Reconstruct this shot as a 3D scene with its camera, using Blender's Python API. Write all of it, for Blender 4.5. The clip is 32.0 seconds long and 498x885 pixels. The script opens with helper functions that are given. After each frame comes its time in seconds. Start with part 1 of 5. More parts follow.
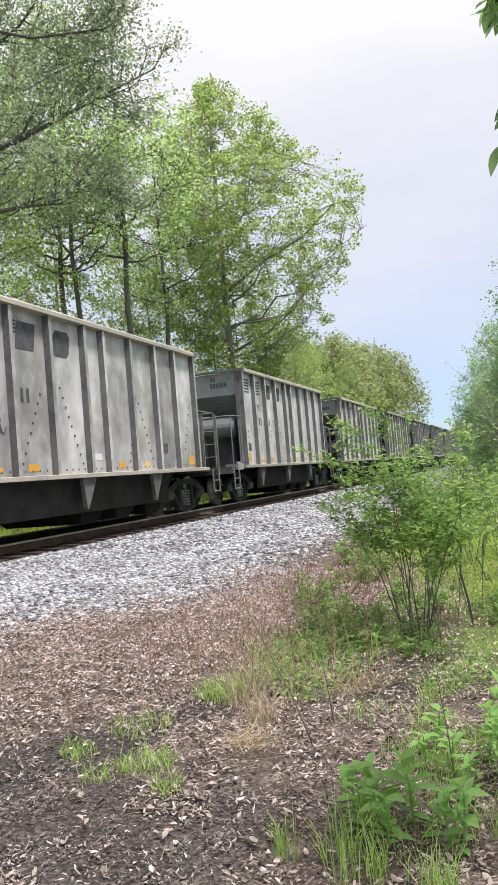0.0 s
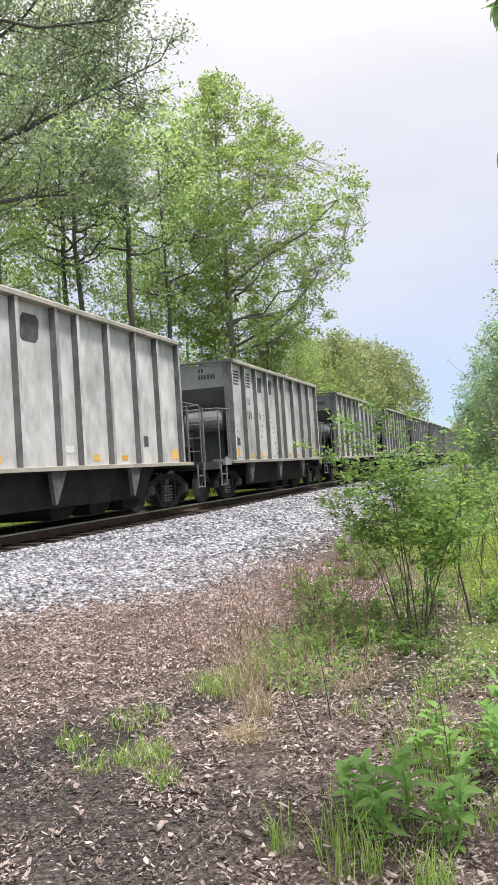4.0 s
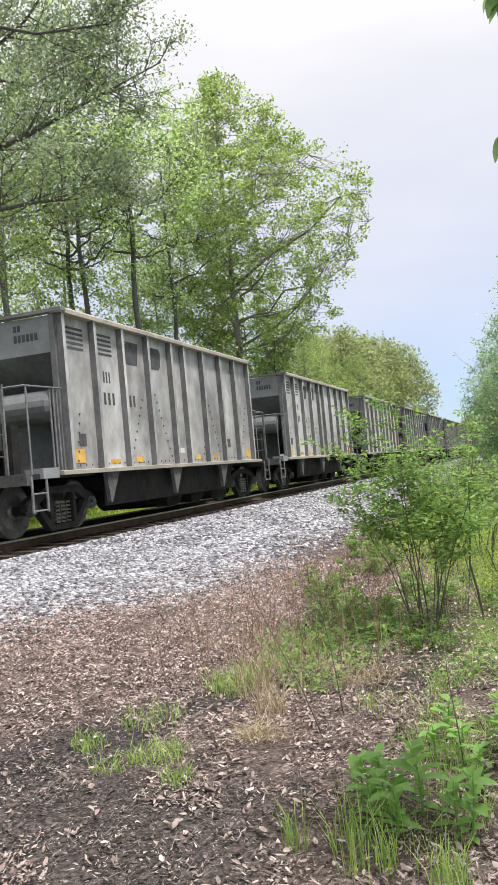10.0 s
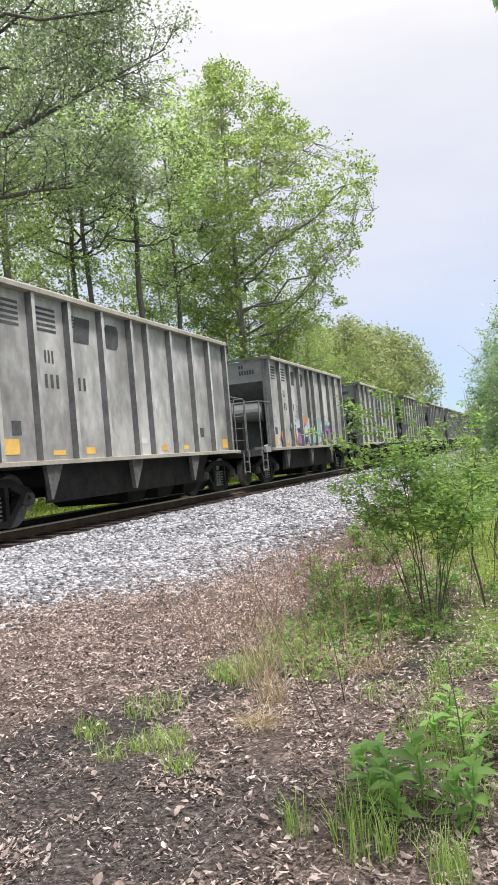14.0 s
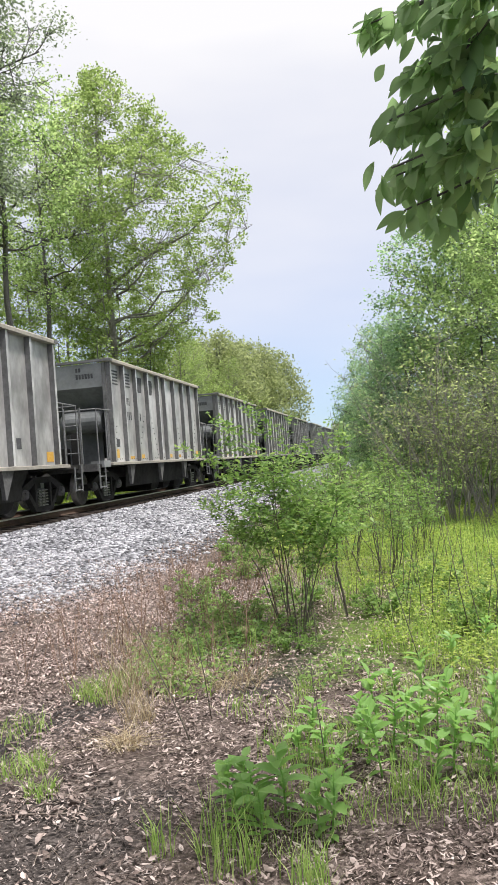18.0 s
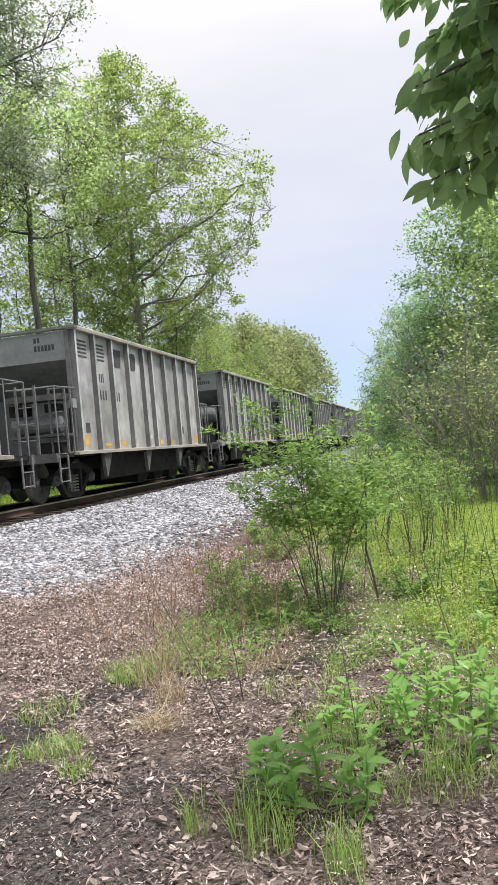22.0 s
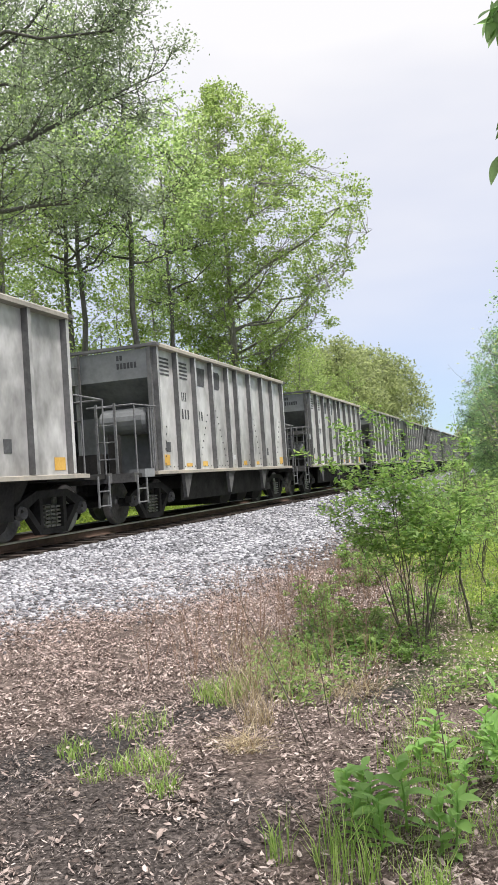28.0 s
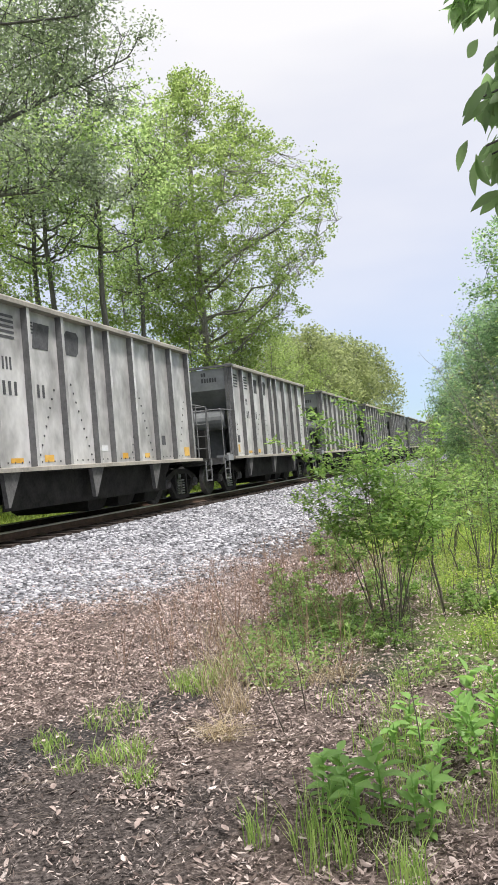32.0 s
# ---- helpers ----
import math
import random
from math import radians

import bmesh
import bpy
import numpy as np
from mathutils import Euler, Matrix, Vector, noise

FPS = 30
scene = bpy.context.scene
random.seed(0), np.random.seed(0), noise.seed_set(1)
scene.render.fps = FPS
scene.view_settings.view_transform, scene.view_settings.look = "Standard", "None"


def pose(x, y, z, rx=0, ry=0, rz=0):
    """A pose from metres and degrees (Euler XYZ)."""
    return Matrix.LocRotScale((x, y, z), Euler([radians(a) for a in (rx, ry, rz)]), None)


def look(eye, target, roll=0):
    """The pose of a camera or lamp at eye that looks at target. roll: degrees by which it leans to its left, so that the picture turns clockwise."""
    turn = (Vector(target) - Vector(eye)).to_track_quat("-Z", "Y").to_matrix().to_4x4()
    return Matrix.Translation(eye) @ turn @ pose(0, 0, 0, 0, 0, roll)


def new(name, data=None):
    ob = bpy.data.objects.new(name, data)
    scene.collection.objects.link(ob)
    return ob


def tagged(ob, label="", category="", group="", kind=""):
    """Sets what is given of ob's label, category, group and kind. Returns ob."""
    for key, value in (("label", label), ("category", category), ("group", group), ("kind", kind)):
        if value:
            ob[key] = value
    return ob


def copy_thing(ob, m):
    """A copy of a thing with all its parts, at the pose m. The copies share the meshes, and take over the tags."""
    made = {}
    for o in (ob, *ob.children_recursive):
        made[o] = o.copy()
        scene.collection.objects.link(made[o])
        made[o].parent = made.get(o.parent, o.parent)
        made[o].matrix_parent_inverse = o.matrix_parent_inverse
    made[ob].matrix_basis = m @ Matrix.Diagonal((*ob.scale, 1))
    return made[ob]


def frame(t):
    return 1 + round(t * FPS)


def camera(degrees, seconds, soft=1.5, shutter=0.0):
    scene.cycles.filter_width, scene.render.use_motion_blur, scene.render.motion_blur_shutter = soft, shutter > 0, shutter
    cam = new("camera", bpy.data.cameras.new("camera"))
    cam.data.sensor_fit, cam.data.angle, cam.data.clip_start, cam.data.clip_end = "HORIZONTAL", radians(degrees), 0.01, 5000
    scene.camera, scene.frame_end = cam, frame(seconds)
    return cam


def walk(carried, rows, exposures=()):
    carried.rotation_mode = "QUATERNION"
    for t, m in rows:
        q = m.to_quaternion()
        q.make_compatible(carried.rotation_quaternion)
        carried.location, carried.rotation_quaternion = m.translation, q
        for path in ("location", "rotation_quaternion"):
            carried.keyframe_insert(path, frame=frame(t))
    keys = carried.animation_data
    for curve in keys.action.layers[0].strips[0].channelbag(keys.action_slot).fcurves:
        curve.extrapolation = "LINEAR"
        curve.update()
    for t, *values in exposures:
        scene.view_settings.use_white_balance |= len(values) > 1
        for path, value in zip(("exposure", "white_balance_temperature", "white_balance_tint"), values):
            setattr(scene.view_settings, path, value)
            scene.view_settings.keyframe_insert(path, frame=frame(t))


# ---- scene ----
# The camera is hand-held at the edge of a wood; the track runs along +y.
cam = camera(35.32, 32.0, soft=1.6)
PATH = [
    (0.0, -0.014, 0.004, 1.553, 19.15, 2.24, 4.67),
    (0.5, -0.013, -0.001, 1.550, 19.36, 2.76, 4.65),
    (1.0, -0.015, 0.007, 1.550, 19.32, 2.95, 4.46),
    (1.5, -0.009, 0.001, 1.552, 19.23, 2.97, 4.29),
    (2.0, -0.007, 0.006, 1.551, 19.26, 2.94, 4.08),
    (2.5, -0.006, -0.004, 1.548, 19.29, 2.88, 3.91),
    (3.0, -0.011, -0.001, 1.548, 19.30, 2.68, 3.75),
    (3.5, -0.019, 0.013, 1.548, 19.11, 2.29, 3.65),
    (5.5, -0.032, 0.013, 1.541, 19.45, 1.18, 4.18),
    (6.0, -0.030, 0.012, 1.543, 19.92, 1.31, 4.22),
    (6.5, -0.031, 0.013, 1.541, 20.23, 1.60, 4.39),
    (7.0, -0.031, 0.006, 1.546, 20.26, 1.75, 4.56),
    (7.5, -0.015, 0.017, 1.548, 20.19, 1.85, 4.96),
    (8.0, -0.004, 0.006, 1.542, 20.00, 1.91, 5.15),
    (8.5, -0.003, -0.000, 1.546, 19.80, 1.89, 5.17),
    (9.0, -0.007, 0.009, 1.541, 19.73, 1.89, 5.26),
    (9.5, -0.004, 0.012, 1.537, 19.79, 1.91, 5.25),
    (10.0, -0.003, 0.009, 1.538, 19.85, 1.90, 5.17),
    (10.5, -0.000, -0.000, 1.543, 19.89, 1.88, 5.05),
    (11.0, 0.004, 0.005, 1.543, 19.89, 1.83, 4.93),
    (11.5, 0.002, 0.005, 1.543, 19.89, 1.71, 4.76),
    (12.0, 0.005, -0.002, 1.542, 19.96, 1.53, 4.73),
    (12.5, 0.004, -0.004, 1.541, 19.98, 1.31, 4.69),
    (13.0, -0.000, 0.010, 1.540, 19.97, 1.08, 4.65),
    (13.5, -0.001, 0.011, 1.539, 20.04, 0.98, 4.75),
    (15.5, 0.014, -0.019, 1.557, 19.41, 2.49, 5.85),
    (16.0, 0.018, -0.012, 1.555, 18.39, 2.73, 5.91),
    (16.5, 0.017, -0.013, 1.558, 16.85, 2.42, 5.70),
    (17.0, 0.017, -0.014, 1.560, 14.84, 1.88, 5.25),
    (17.5, 0.020, 0.000, 1.563, 12.53, 1.47, 4.72),
    (18.0, 0.012, -0.020, 1.569, 10.63, 1.30, 4.28),
    (18.5, 0.001, -0.010, 1.567, 9.98, 1.28, 4.00),
    (19.0, -0.008, -0.013, 1.563, 10.93, 1.21, 3.96),
    (19.5, -0.014, -0.002, 1.559, 12.84, 0.97, 4.09),
    (20.0, -0.014, -0.012, 1.561, 14.65, 0.70, 4.37),
    (20.5, -0.013, -0.002, 1.559, 15.38, 0.55, 4.73),
    (21.0, -0.003, -0.008, 1.554, 14.94, 0.47, 4.96),
    (21.5, 0.005, 0.011, 1.550, 13.81, 0.34, 5.14),
    (22.0, 0.004, 0.013, 1.548, 12.65, 0.30, 5.18),
    (22.5, 0.014, 0.012, 1.550, 11.91, 0.45, 5.20),
    (23.0, 0.023, 0.009, 1.549, 11.75, 0.81, 5.21),
    (23.5, 0.027, 0.004, 1.552, 12.03, 1.30, 5.24),
    (24.0, 0.031, -0.008, 1.551, 12.63, 1.79, 5.34),
    (24.5, 0.028, -0.000, 1.553, 13.33, 2.16, 5.47),
    (25.0, 0.031, 0.002, 1.550, 14.00, 2.51, 5.46),
    (25.5, 0.028, -0.002, 1.552, 14.77, 2.78, 5.29),
    (26.0, 0.022, -0.010, 1.557, 15.84, 2.91, 4.94),
    (26.5, 0.015, -0.018, 1.557, 17.06, 2.91, 4.42),
    (28.5, 0.002, 0.002, 1.557, 19.52, 2.24, 3.89),
    (29.0, -0.005, 0.010, 1.557, 19.27, 2.14, 4.08),
    (29.5, -0.001, -0.002, 1.558, 19.01, 2.11, 4.29),
    (30.0, -0.002, -0.002, 1.561, 18.71, 2.07, 4.43),
    (30.5, 0.003, -0.009, 1.557, 18.43, 2.04, 4.56),
    (31.0, 0.008, -0.010, 1.555, 18.20, 1.88, 4.66),
    (31.5, 0.010, -0.001, 1.550, 17.85, 1.67, 4.80),
    (32.0, 0.011, -0.004, 1.553, 17.41, 1.48, 4.76),
]
walk(cam, [(t, pose(x, y, z, 90 + pitch, roll, yaw)) for t, x, y, z, yaw, pitch, roll in PATH])

# ---------------------------------------------------------------- light
SUN = Vector((0.36, -0.10, 0.92)).normalized()
world = bpy.data.worlds.new("sky")
scene.world = world
world.use_nodes = True
wt = world.node_tree
wt.nodes.clear()


def node(tree, kind, **values):
    n = tree.nodes.new(kind)
    for key, value in values.items():
        if key in n.inputs:
            n.inputs[key].default_value = value
    return n


w_out = node(wt, "ShaderNodeOutputWorld")
w_bg = node(wt, "ShaderNodeBackground", Strength=1.0)
w_sky = wt.nodes.new("ShaderNodeTexSky")
w_sky.sky_type = "NISHITA"
w_sky.sun_disc = False
w_sky.sun_elevation = math.asin(SUN.z)
w_sky.sun_rotation = math.atan2(SUN.x, SUN.y)
w_sky.air_density, w_sky.dust_density, w_sky.ozone_density = 1.0, 0.3, 2.0
w_gain = wt.nodes.new("ShaderNodeMix")
w_gain.data_type, w_gain.blend_type = "RGBA", "MULTIPLY"
w_gain.inputs["Factor"].default_value = 1.0
w_gain.inputs["B"].default_value = (0.048, 0.068, 0.098, 1)
w_mix = wt.nodes.new("ShaderNodeMix")
w_mix.data_type = "RGBA"
# thin high cloud: nearly closed above, opening to pale blue lower down, with a bank near the horizon
w_co = wt.nodes.new("ShaderNodeTexCoord")
w_map = wt.nodes.new("ShaderNodeMapping")
w_map.inputs["Scale"].default_value = (1.0, 1.0, 3.2)
w_noise = node(wt, "ShaderNodeTexNoise", Scale=1.7, Detail=4.0, Roughness=0.55)
w_sep = wt.nodes.new("ShaderNodeSeparateXYZ")
w_ramp = wt.nodes.new("ShaderNodeValToRGB")
for place, value in ((0.0, 0.30), (0.06, 0.32), (0.1, 0.62), (0.135, 0.66), (0.18, 0.06), (0.27, 0.10), (0.42, 0.80), (0.5, 1.0)):
    if place == 0.0:
        e = w_ramp.color_ramp.elements[0]
    elif place == 0.5:
        e = w_ramp.color_ramp.elements[1]
    else:
        e = w_ramp.color_ramp.elements.new(place)
    e.position = place
    e.color = (value, value, value, 1)
w_ramp.color_ramp.elements[-1].position = 0.5
w_add = wt.nodes.new("ShaderNodeMath")
w_add.operation = "MULTIPLY_ADD"
w_add.inputs[1].default_value = 0.5
w_add.use_clamp = True
w_off = wt.nodes.new("ShaderNodeMath")
w_off.operation = "ADD"
w_off.inputs[1].default_value = -0.25
wt.links.new(w_co.outputs["Generated"], w_map.inputs["Vector"])
wt.links.new(w_map.outputs["Vector"], w_noise.inputs["Vector"])
wt.links.new(w_co.outputs["Generated"], w_sep.inputs["Vector"])
wt.links.new(w_sep.outputs["Z"], w_ramp.inputs["Fac"])
wt.links.new(w_noise.outputs["Fac"], w_add.inputs[0])
wt.links.new(w_ramp.outputs["Color"], w_off.inputs[0])
wt.links.new(w_off.outputs["Value"], w_add.inputs[2])
wt.links.new(w_sky.outputs["Color"], w_gain.inputs["A"])
wt.links.new(w_gain.outputs["Result"], w_mix.inputs["A"])
w_mix.inputs["B"].default_value = (0.612, 0.605, 0.622, 1)
wt.links.new(w_add.outputs["Value"], w_mix.inputs["Factor"])
wt.links.new(w_mix.outputs["Result"], w_bg.inputs["Color"])
wt.links.new(w_bg.outputs["Background"], w_out.inputs["Surface"])

sun = new("sun", bpy.data.lights.new("sun", "SUN"))
sun.data.energy, sun.data.angle, sun.data.color = 3.5, radians(10.0), (1.0, 0.975, 0.965)
sun.matrix_world = look(SUN * 100, (0, 0, 0))
scene.view_settings.exposure = 0.7

# ---------------------------------------------------------------- materials


def material(name, stops, scale=6.0, rough=0.8, metal=0.0, bump=0.3, fine=40.0, random_by="", spread=0.25, stretch=(1, 1, 1), translucent=0.0, spec=0.3, bump_size=0.02):
    """Base colour from a two-scale noise ramp; varied per object or per island; fine bump."""
    m = bpy.data.materials.new(name)
    m.use_nodes = True
    t = m.node_tree
    t.nodes.clear()
    out = node(t, "ShaderNodeOutputMaterial")
    bsdf = node(t, "ShaderNodeBsdfPrincipled", Roughness=rough, Metallic=metal)
    bsdf.inputs["Specular IOR Level"].default_value = spec
    co = t.nodes.new("ShaderNodeTexCoord")
    mp = t.nodes.new("ShaderNodeMapping")
    mp.inputs["Scale"].default_value = stretch
    t.links.new(co.outputs["Object"], mp.inputs["Vector"])
    n1 = node(t, "ShaderNodeTexNoise", Scale=scale, Detail=5.0, Roughness=0.6)
    n2 = node(t, "ShaderNodeTexNoise", Scale=fine, Detail=3.0, Roughness=0.6)
    t.links.new(mp.outputs["Vector"], n1.inputs["Vector"])
    t.links.new(mp.outputs["Vector"], n2.inputs["Vector"])
    mix = t.nodes.new("ShaderNodeMath")
    mix.operation = "MULTIPLY_ADD"
    mix.inputs[1].default_value = 0.35
    t.links.new(n2.outputs["Fac"], mix.inputs[0])
    sc = t.nodes.new("ShaderNodeMath")
    sc.operation = "MULTIPLY"
    sc.inputs[1].default_value = 0.65
    t.links.new(n1.outputs["Fac"], sc.inputs[0])
    t.links.new(sc.outputs["Value"], mix.inputs[2])
    fac = mix.outputs["Value"]
    if random_by:
        if random_by == "object":
            src = t.nodes.new("ShaderNodeObjectInfo").outputs["Random"]
            add = t.nodes.new("ShaderNodeVectorMath")
            add.operation = "MULTIPLY_ADD"
            add.inputs[1].default_value = (37.0, 37.0, 37.0)
            t.links.new(src, add.inputs[0])
            t.links.new(mp.outputs["Vector"], add.inputs[2])
            t.links.new(add.outputs["Vector"], n1.inputs["Vector"])
        else:
            src = t.nodes.new("ShaderNodeNewGeometry").outputs["Random Per Island"]
        sh = t.nodes.new("ShaderNodeMath")
        sh.operation = "MULTIPLY_ADD"
        sh.inputs[1].default_value = 2 * spread
        t.links.new(src, sh.inputs[0])
        su = t.nodes.new("ShaderNodeMath")
        su.operation = "ADD"
        su.inputs[1].default_value = -spread
        t.links.new(fac, su.inputs[0])
        t.links.new(su.outputs["Value"], sh.inputs[2])
        fac = sh.outputs["Value"]
    ramp = t.nodes.new("ShaderNodeValToRGB")
    els = ramp.color_ramp.elements
    els[0].position, els[0].color = stops[0][0], (*stops[0][1], 1)
    els[1].position, els[1].color = stops[-1][0], (*stops[-1][1], 1)
    for p, c in stops[1:-1]:
        e = els.new(p)
        e.color = (*c, 1)
    t.links.new(fac, ramp.inputs["Fac"])
    t.links.new(ramp.outputs["Color"], bsdf.inputs["Base Color"])
    if bump:
        b = node(t, "ShaderNodeBump", Strength=bump, Distance=bump_size)
        t.links.new(n2.outputs["Fac"], b.inputs["Height"])
        t.links.new(b.outputs["Normal"], bsdf.inputs["Normal"])
    if translucent:
        tr = t.nodes.new("ShaderNodeBsdfTranslucent")
        hs = node(t, "ShaderNodeHueSaturation", Hue=0.49, Saturation=1.08, Value=1.5)
        t.links.new(ramp.outputs["Color"], hs.inputs["Color"])
        t.links.new(hs.outputs["Color"], tr.inputs["Color"])
        ms = node(t, "ShaderNodeMixShader", Fac=translucent)
        t.links.new(bsdf.outputs["BSDF"], ms.inputs[1])
        t.links.new(tr.outputs["BSDF"], ms.inputs[2])
        t.links.new(ms.outputs["Shader"], out.inputs["Surface"])
    else:
        t.links.new(bsdf.outputs["BSDF"], out.inputs["Surface"])
    return m


def leaf_material(name, dark, mid, light, translucent=0.4, rough=0.5):
    return material(name, ((0.25, dark), (0.5, mid), (0.8, light)), scale=0.7, fine=3.0, rough=rough, bump=0, random_by="island", spread=0.3, translucent=translucent, spec=0.35)


M_CAR = material("weathered_grey_car_paint", ((0.27, (0.165, 0.159, 0.154)), (0.40, (0.295, 0.284, 0.276)), (0.48, (0.415, 0.402, 0.391)), (0.55, (0.545, 0.529, 0.516)), (0.66, (0.72, 0.703, 0.687))), scale=0.6, fine=3.5, rough=0.42, metal=0.15, bump=0.05, stretch=(1, 1.0, 0.6), random_by="object", spread=0.04, spec=0.5)
# dark grey for end trim; on the ribs it is shade put into colour
M_RIB = material("rib_shade_and_trim_grey", ((0.3, (0.075, 0.074, 0.073)), (0.7, (0.20, 0.198, 0.195))), scale=2, fine=12, rough=0.6, bump=0.15, random_by="object", spread=0.06)
M_CHORD = material("dusty_grey_rim_paint", ((0.3, (0.20, 0.19, 0.165)), (0.55, (0.36, 0.33, 0.28)), (0.7, (0.46, 0.40, 0.32))), scale=1.2, fine=14, rough=0.7, bump=0.2, random_by="object", spread=0.1)
M_END = material("dark_grey_end_sheet", ((0.3, (0.10, 0.106, 0.106)), (0.7, (0.22, 0.226, 0.226))), scale=1.5, fine=9, rough=0.7, bump=0.15, random_by="object", spread=0.08)
M_BAND = material("grey_end_band", ((0.3, (0.18, 0.185, 0.187)), (0.7, (0.33, 0.335, 0.335))), scale=1.5, fine=9, rough=0.6, bump=0.1, random_by="object", spread=0.06)
M_UNDER = material("black_underframe_grime", ((0.3, (0.012, 0.0115, 0.011)), (0.7, (0.045, 0.0425, 0.040))), scale=3, fine=20, rough=0.9, bump=0.3, random_by="object", spread=0.08, spec=0.15)
M_GUSSET = material("scuffed_grey_gusset", ((0.3, (0.045, 0.044, 0.043)), (0.7, (0.17, 0.165, 0.16))), scale=3, fine=20, rough=0.8, bump=0.2, spec=0.15)
M_STEEL = material("worn_wheel_steel", ((0.3, (0.08, 0.075, 0.07)), (0.7, (0.30, 0.285, 0.27))), scale=4, fine=20, rough=0.38, metal=0.6, bump=0.1)
M_HAND = material("grey_handrail_paint", ((0.3, (0.09, 0.09, 0.09)), (0.7, (0.24, 0.24, 0.24))), scale=5, fine=20, rough=0.6, bump=0)
M_MARK = material("faded_black_stencil", ((0.3, (0.035, 0.035, 0.037)), (0.75, (0.13, 0.13, 0.135))), scale=5, fine=25, rough=0.7, bump=0)
M_YELLOW = material("yellow_reflector_sheet", ((0.3, (0.55, 0.30, 0.05)), (0.7, (0.74, 0.48, 0.14))), scale=5, fine=25, rough=0.6, bump=0, random_by="object", spread=0.2)
M_WHITE = material("white_stencil_plate", ((0.3, (0.55, 0.55, 0.55)), (0.7, (0.8, 0.8, 0.8))), scale=5, fine=25, rough=0.6, bump=0)
M_RAIL = material("rusted_rail_steel", ((0.3, (0.035, 0.022, 0.016)), (0.7, (0.12, 0.075, 0.052))), scale=4, fine=30, rough=0.8, bump=0.2)
M_RAILHEAD = material("polished_rail_head", ((0.3, (0.35, 0.33, 0.31)), (0.7, (0.55, 0.53, 0.5))), scale=4, fine=30, rough=0.3, metal=0.9, bump=0)
M_TIE = material("creosoted_tie_wood", ((0.3, (0.02, 0.016, 0.013)), (0.7, (0.09, 0.068, 0.055))), scale=3, fine=30, rough=0.9, bump=0.5, stretch=(0.4, 4, 4), random_by="object", spread=0.1)
M_STONE = material("crushed_grey_ballast", ((0.10, (0.055, 0.055, 0.06)), (0.38, (0.19, 0.187, 0.198)), (0.66, (0.35, 0.347, 0.362)), (0.95, (0.60, 0.593, 0.61))), scale=1.6, fine=60, rough=0.85, bump=0.3, random_by="island", spread=0.42)
M_LITTER = material("dry_leaf_litter", ((0.08, (0.055, 0.041, 0.036)), (0.36, (0.255, 0.193, 0.17)), (0.62, (0.485, 0.38, 0.335)), (0.95, (0.69, 0.58, 0.525))), scale=5, fine=40, rough=0.85, bump=0.2, random_by="island", spread=0.36, spec=0.15)
# litter close to the camera, in a darker range
M_LITTER_NEAR = material("darker_near_litter", ((0.08, (0.035, 0.027, 0.023)), (0.38, (0.17, 0.131, 0.114)), (0.64, (0.36, 0.288, 0.253)), (0.95, (0.62, 0.525, 0.475))), scale=5, fine=40, rough=0.85, bump=0.2, random_by="island", spread=0.34, spec=0.15)
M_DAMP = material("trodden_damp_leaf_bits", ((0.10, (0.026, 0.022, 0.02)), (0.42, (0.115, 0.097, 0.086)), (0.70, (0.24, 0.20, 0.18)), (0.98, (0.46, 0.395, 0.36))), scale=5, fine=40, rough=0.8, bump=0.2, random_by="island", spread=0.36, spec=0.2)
M_TWIG = material("grey_dead_twigs", ((0.3, (0.07, 0.055, 0.045)), (0.7, (0.27, 0.22, 0.18))), scale=8, fine=50, rough=0.85, bump=0.3, random_by="island", spread=0.2)
M_BARK = material("grey_brown_bark", ((0.3, (0.045, 0.042, 0.038)), (0.7, (0.175, 0.167, 0.155))), scale=3, fine=14, rough=0.9, bump=0.7, stretch=(3, 3, 0.6), bump_size=0.05)
M_BARK_PALE = material("pale_smooth_bark", ((0.3, (0.10, 0.09, 0.08)), (0.7, (0.33, 0.31, 0.28))), scale=2, fine=12, rough=0.85, bump=0.4, stretch=(2, 2, 0.8), bump_size=0.04)
M_STEM = material("green_brown_stems", ((0.3, (0.06, 0.052, 0.04)), (0.7, (0.19, 0.17, 0.13))), scale=6, fine=30, rough=0.8, bump=0.2)
M_LEAF_SPRING = leaf_material("spring_yellow_green_leaves", (0.145, 0.205, 0.062), (0.235, 0.32, 0.112), (0.335, 0.41, 0.18), 0.7)
# distance haze is mixed into the far trees' leaf colours
M_LEAF_FAR = leaf_material("hazy_spring_leaves", (0.17, 0.205, 0.09), (0.25, 0.29, 0.135), (0.33, 0.37, 0.19), 0.6)
M_LEAF_THICKET = leaf_material("pale_olive_thicket_leaves", (0.17, 0.215, 0.09), (0.275, 0.33, 0.14), (0.41, 0.465, 0.225), 0.65)
M_LEAF_MID = leaf_material("mid_green_leaves", (0.135, 0.205, 0.075), (0.255, 0.36, 0.14), (0.40, 0.495, 0.23), 0.7)
M_LEAF_GREY = leaf_material("grey_green_oak_leaves", (0.13, 0.17, 0.10), (0.215, 0.265, 0.165), (0.33, 0.385, 0.26), 0.5)
M_LEAF_DARK = leaf_material("deep_green_leaves", (0.15, 0.25, 0.135), (0.26, 0.385, 0.205), (0.38, 0.50, 0.28), 0.7)
M_LEAF_BUSH = leaf_material("fresh_green_bush_leaves", (0.105, 0.195, 0.05), (0.195, 0.31, 0.09), (0.32, 0.435, 0.15), 0.5)
M_LEAF_NEAR = leaf_material("broad_dark_green_leaves", (0.125, 0.205, 0.105), (0.21, 0.315, 0.145), (0.33, 0.44, 0.19), 0.68)
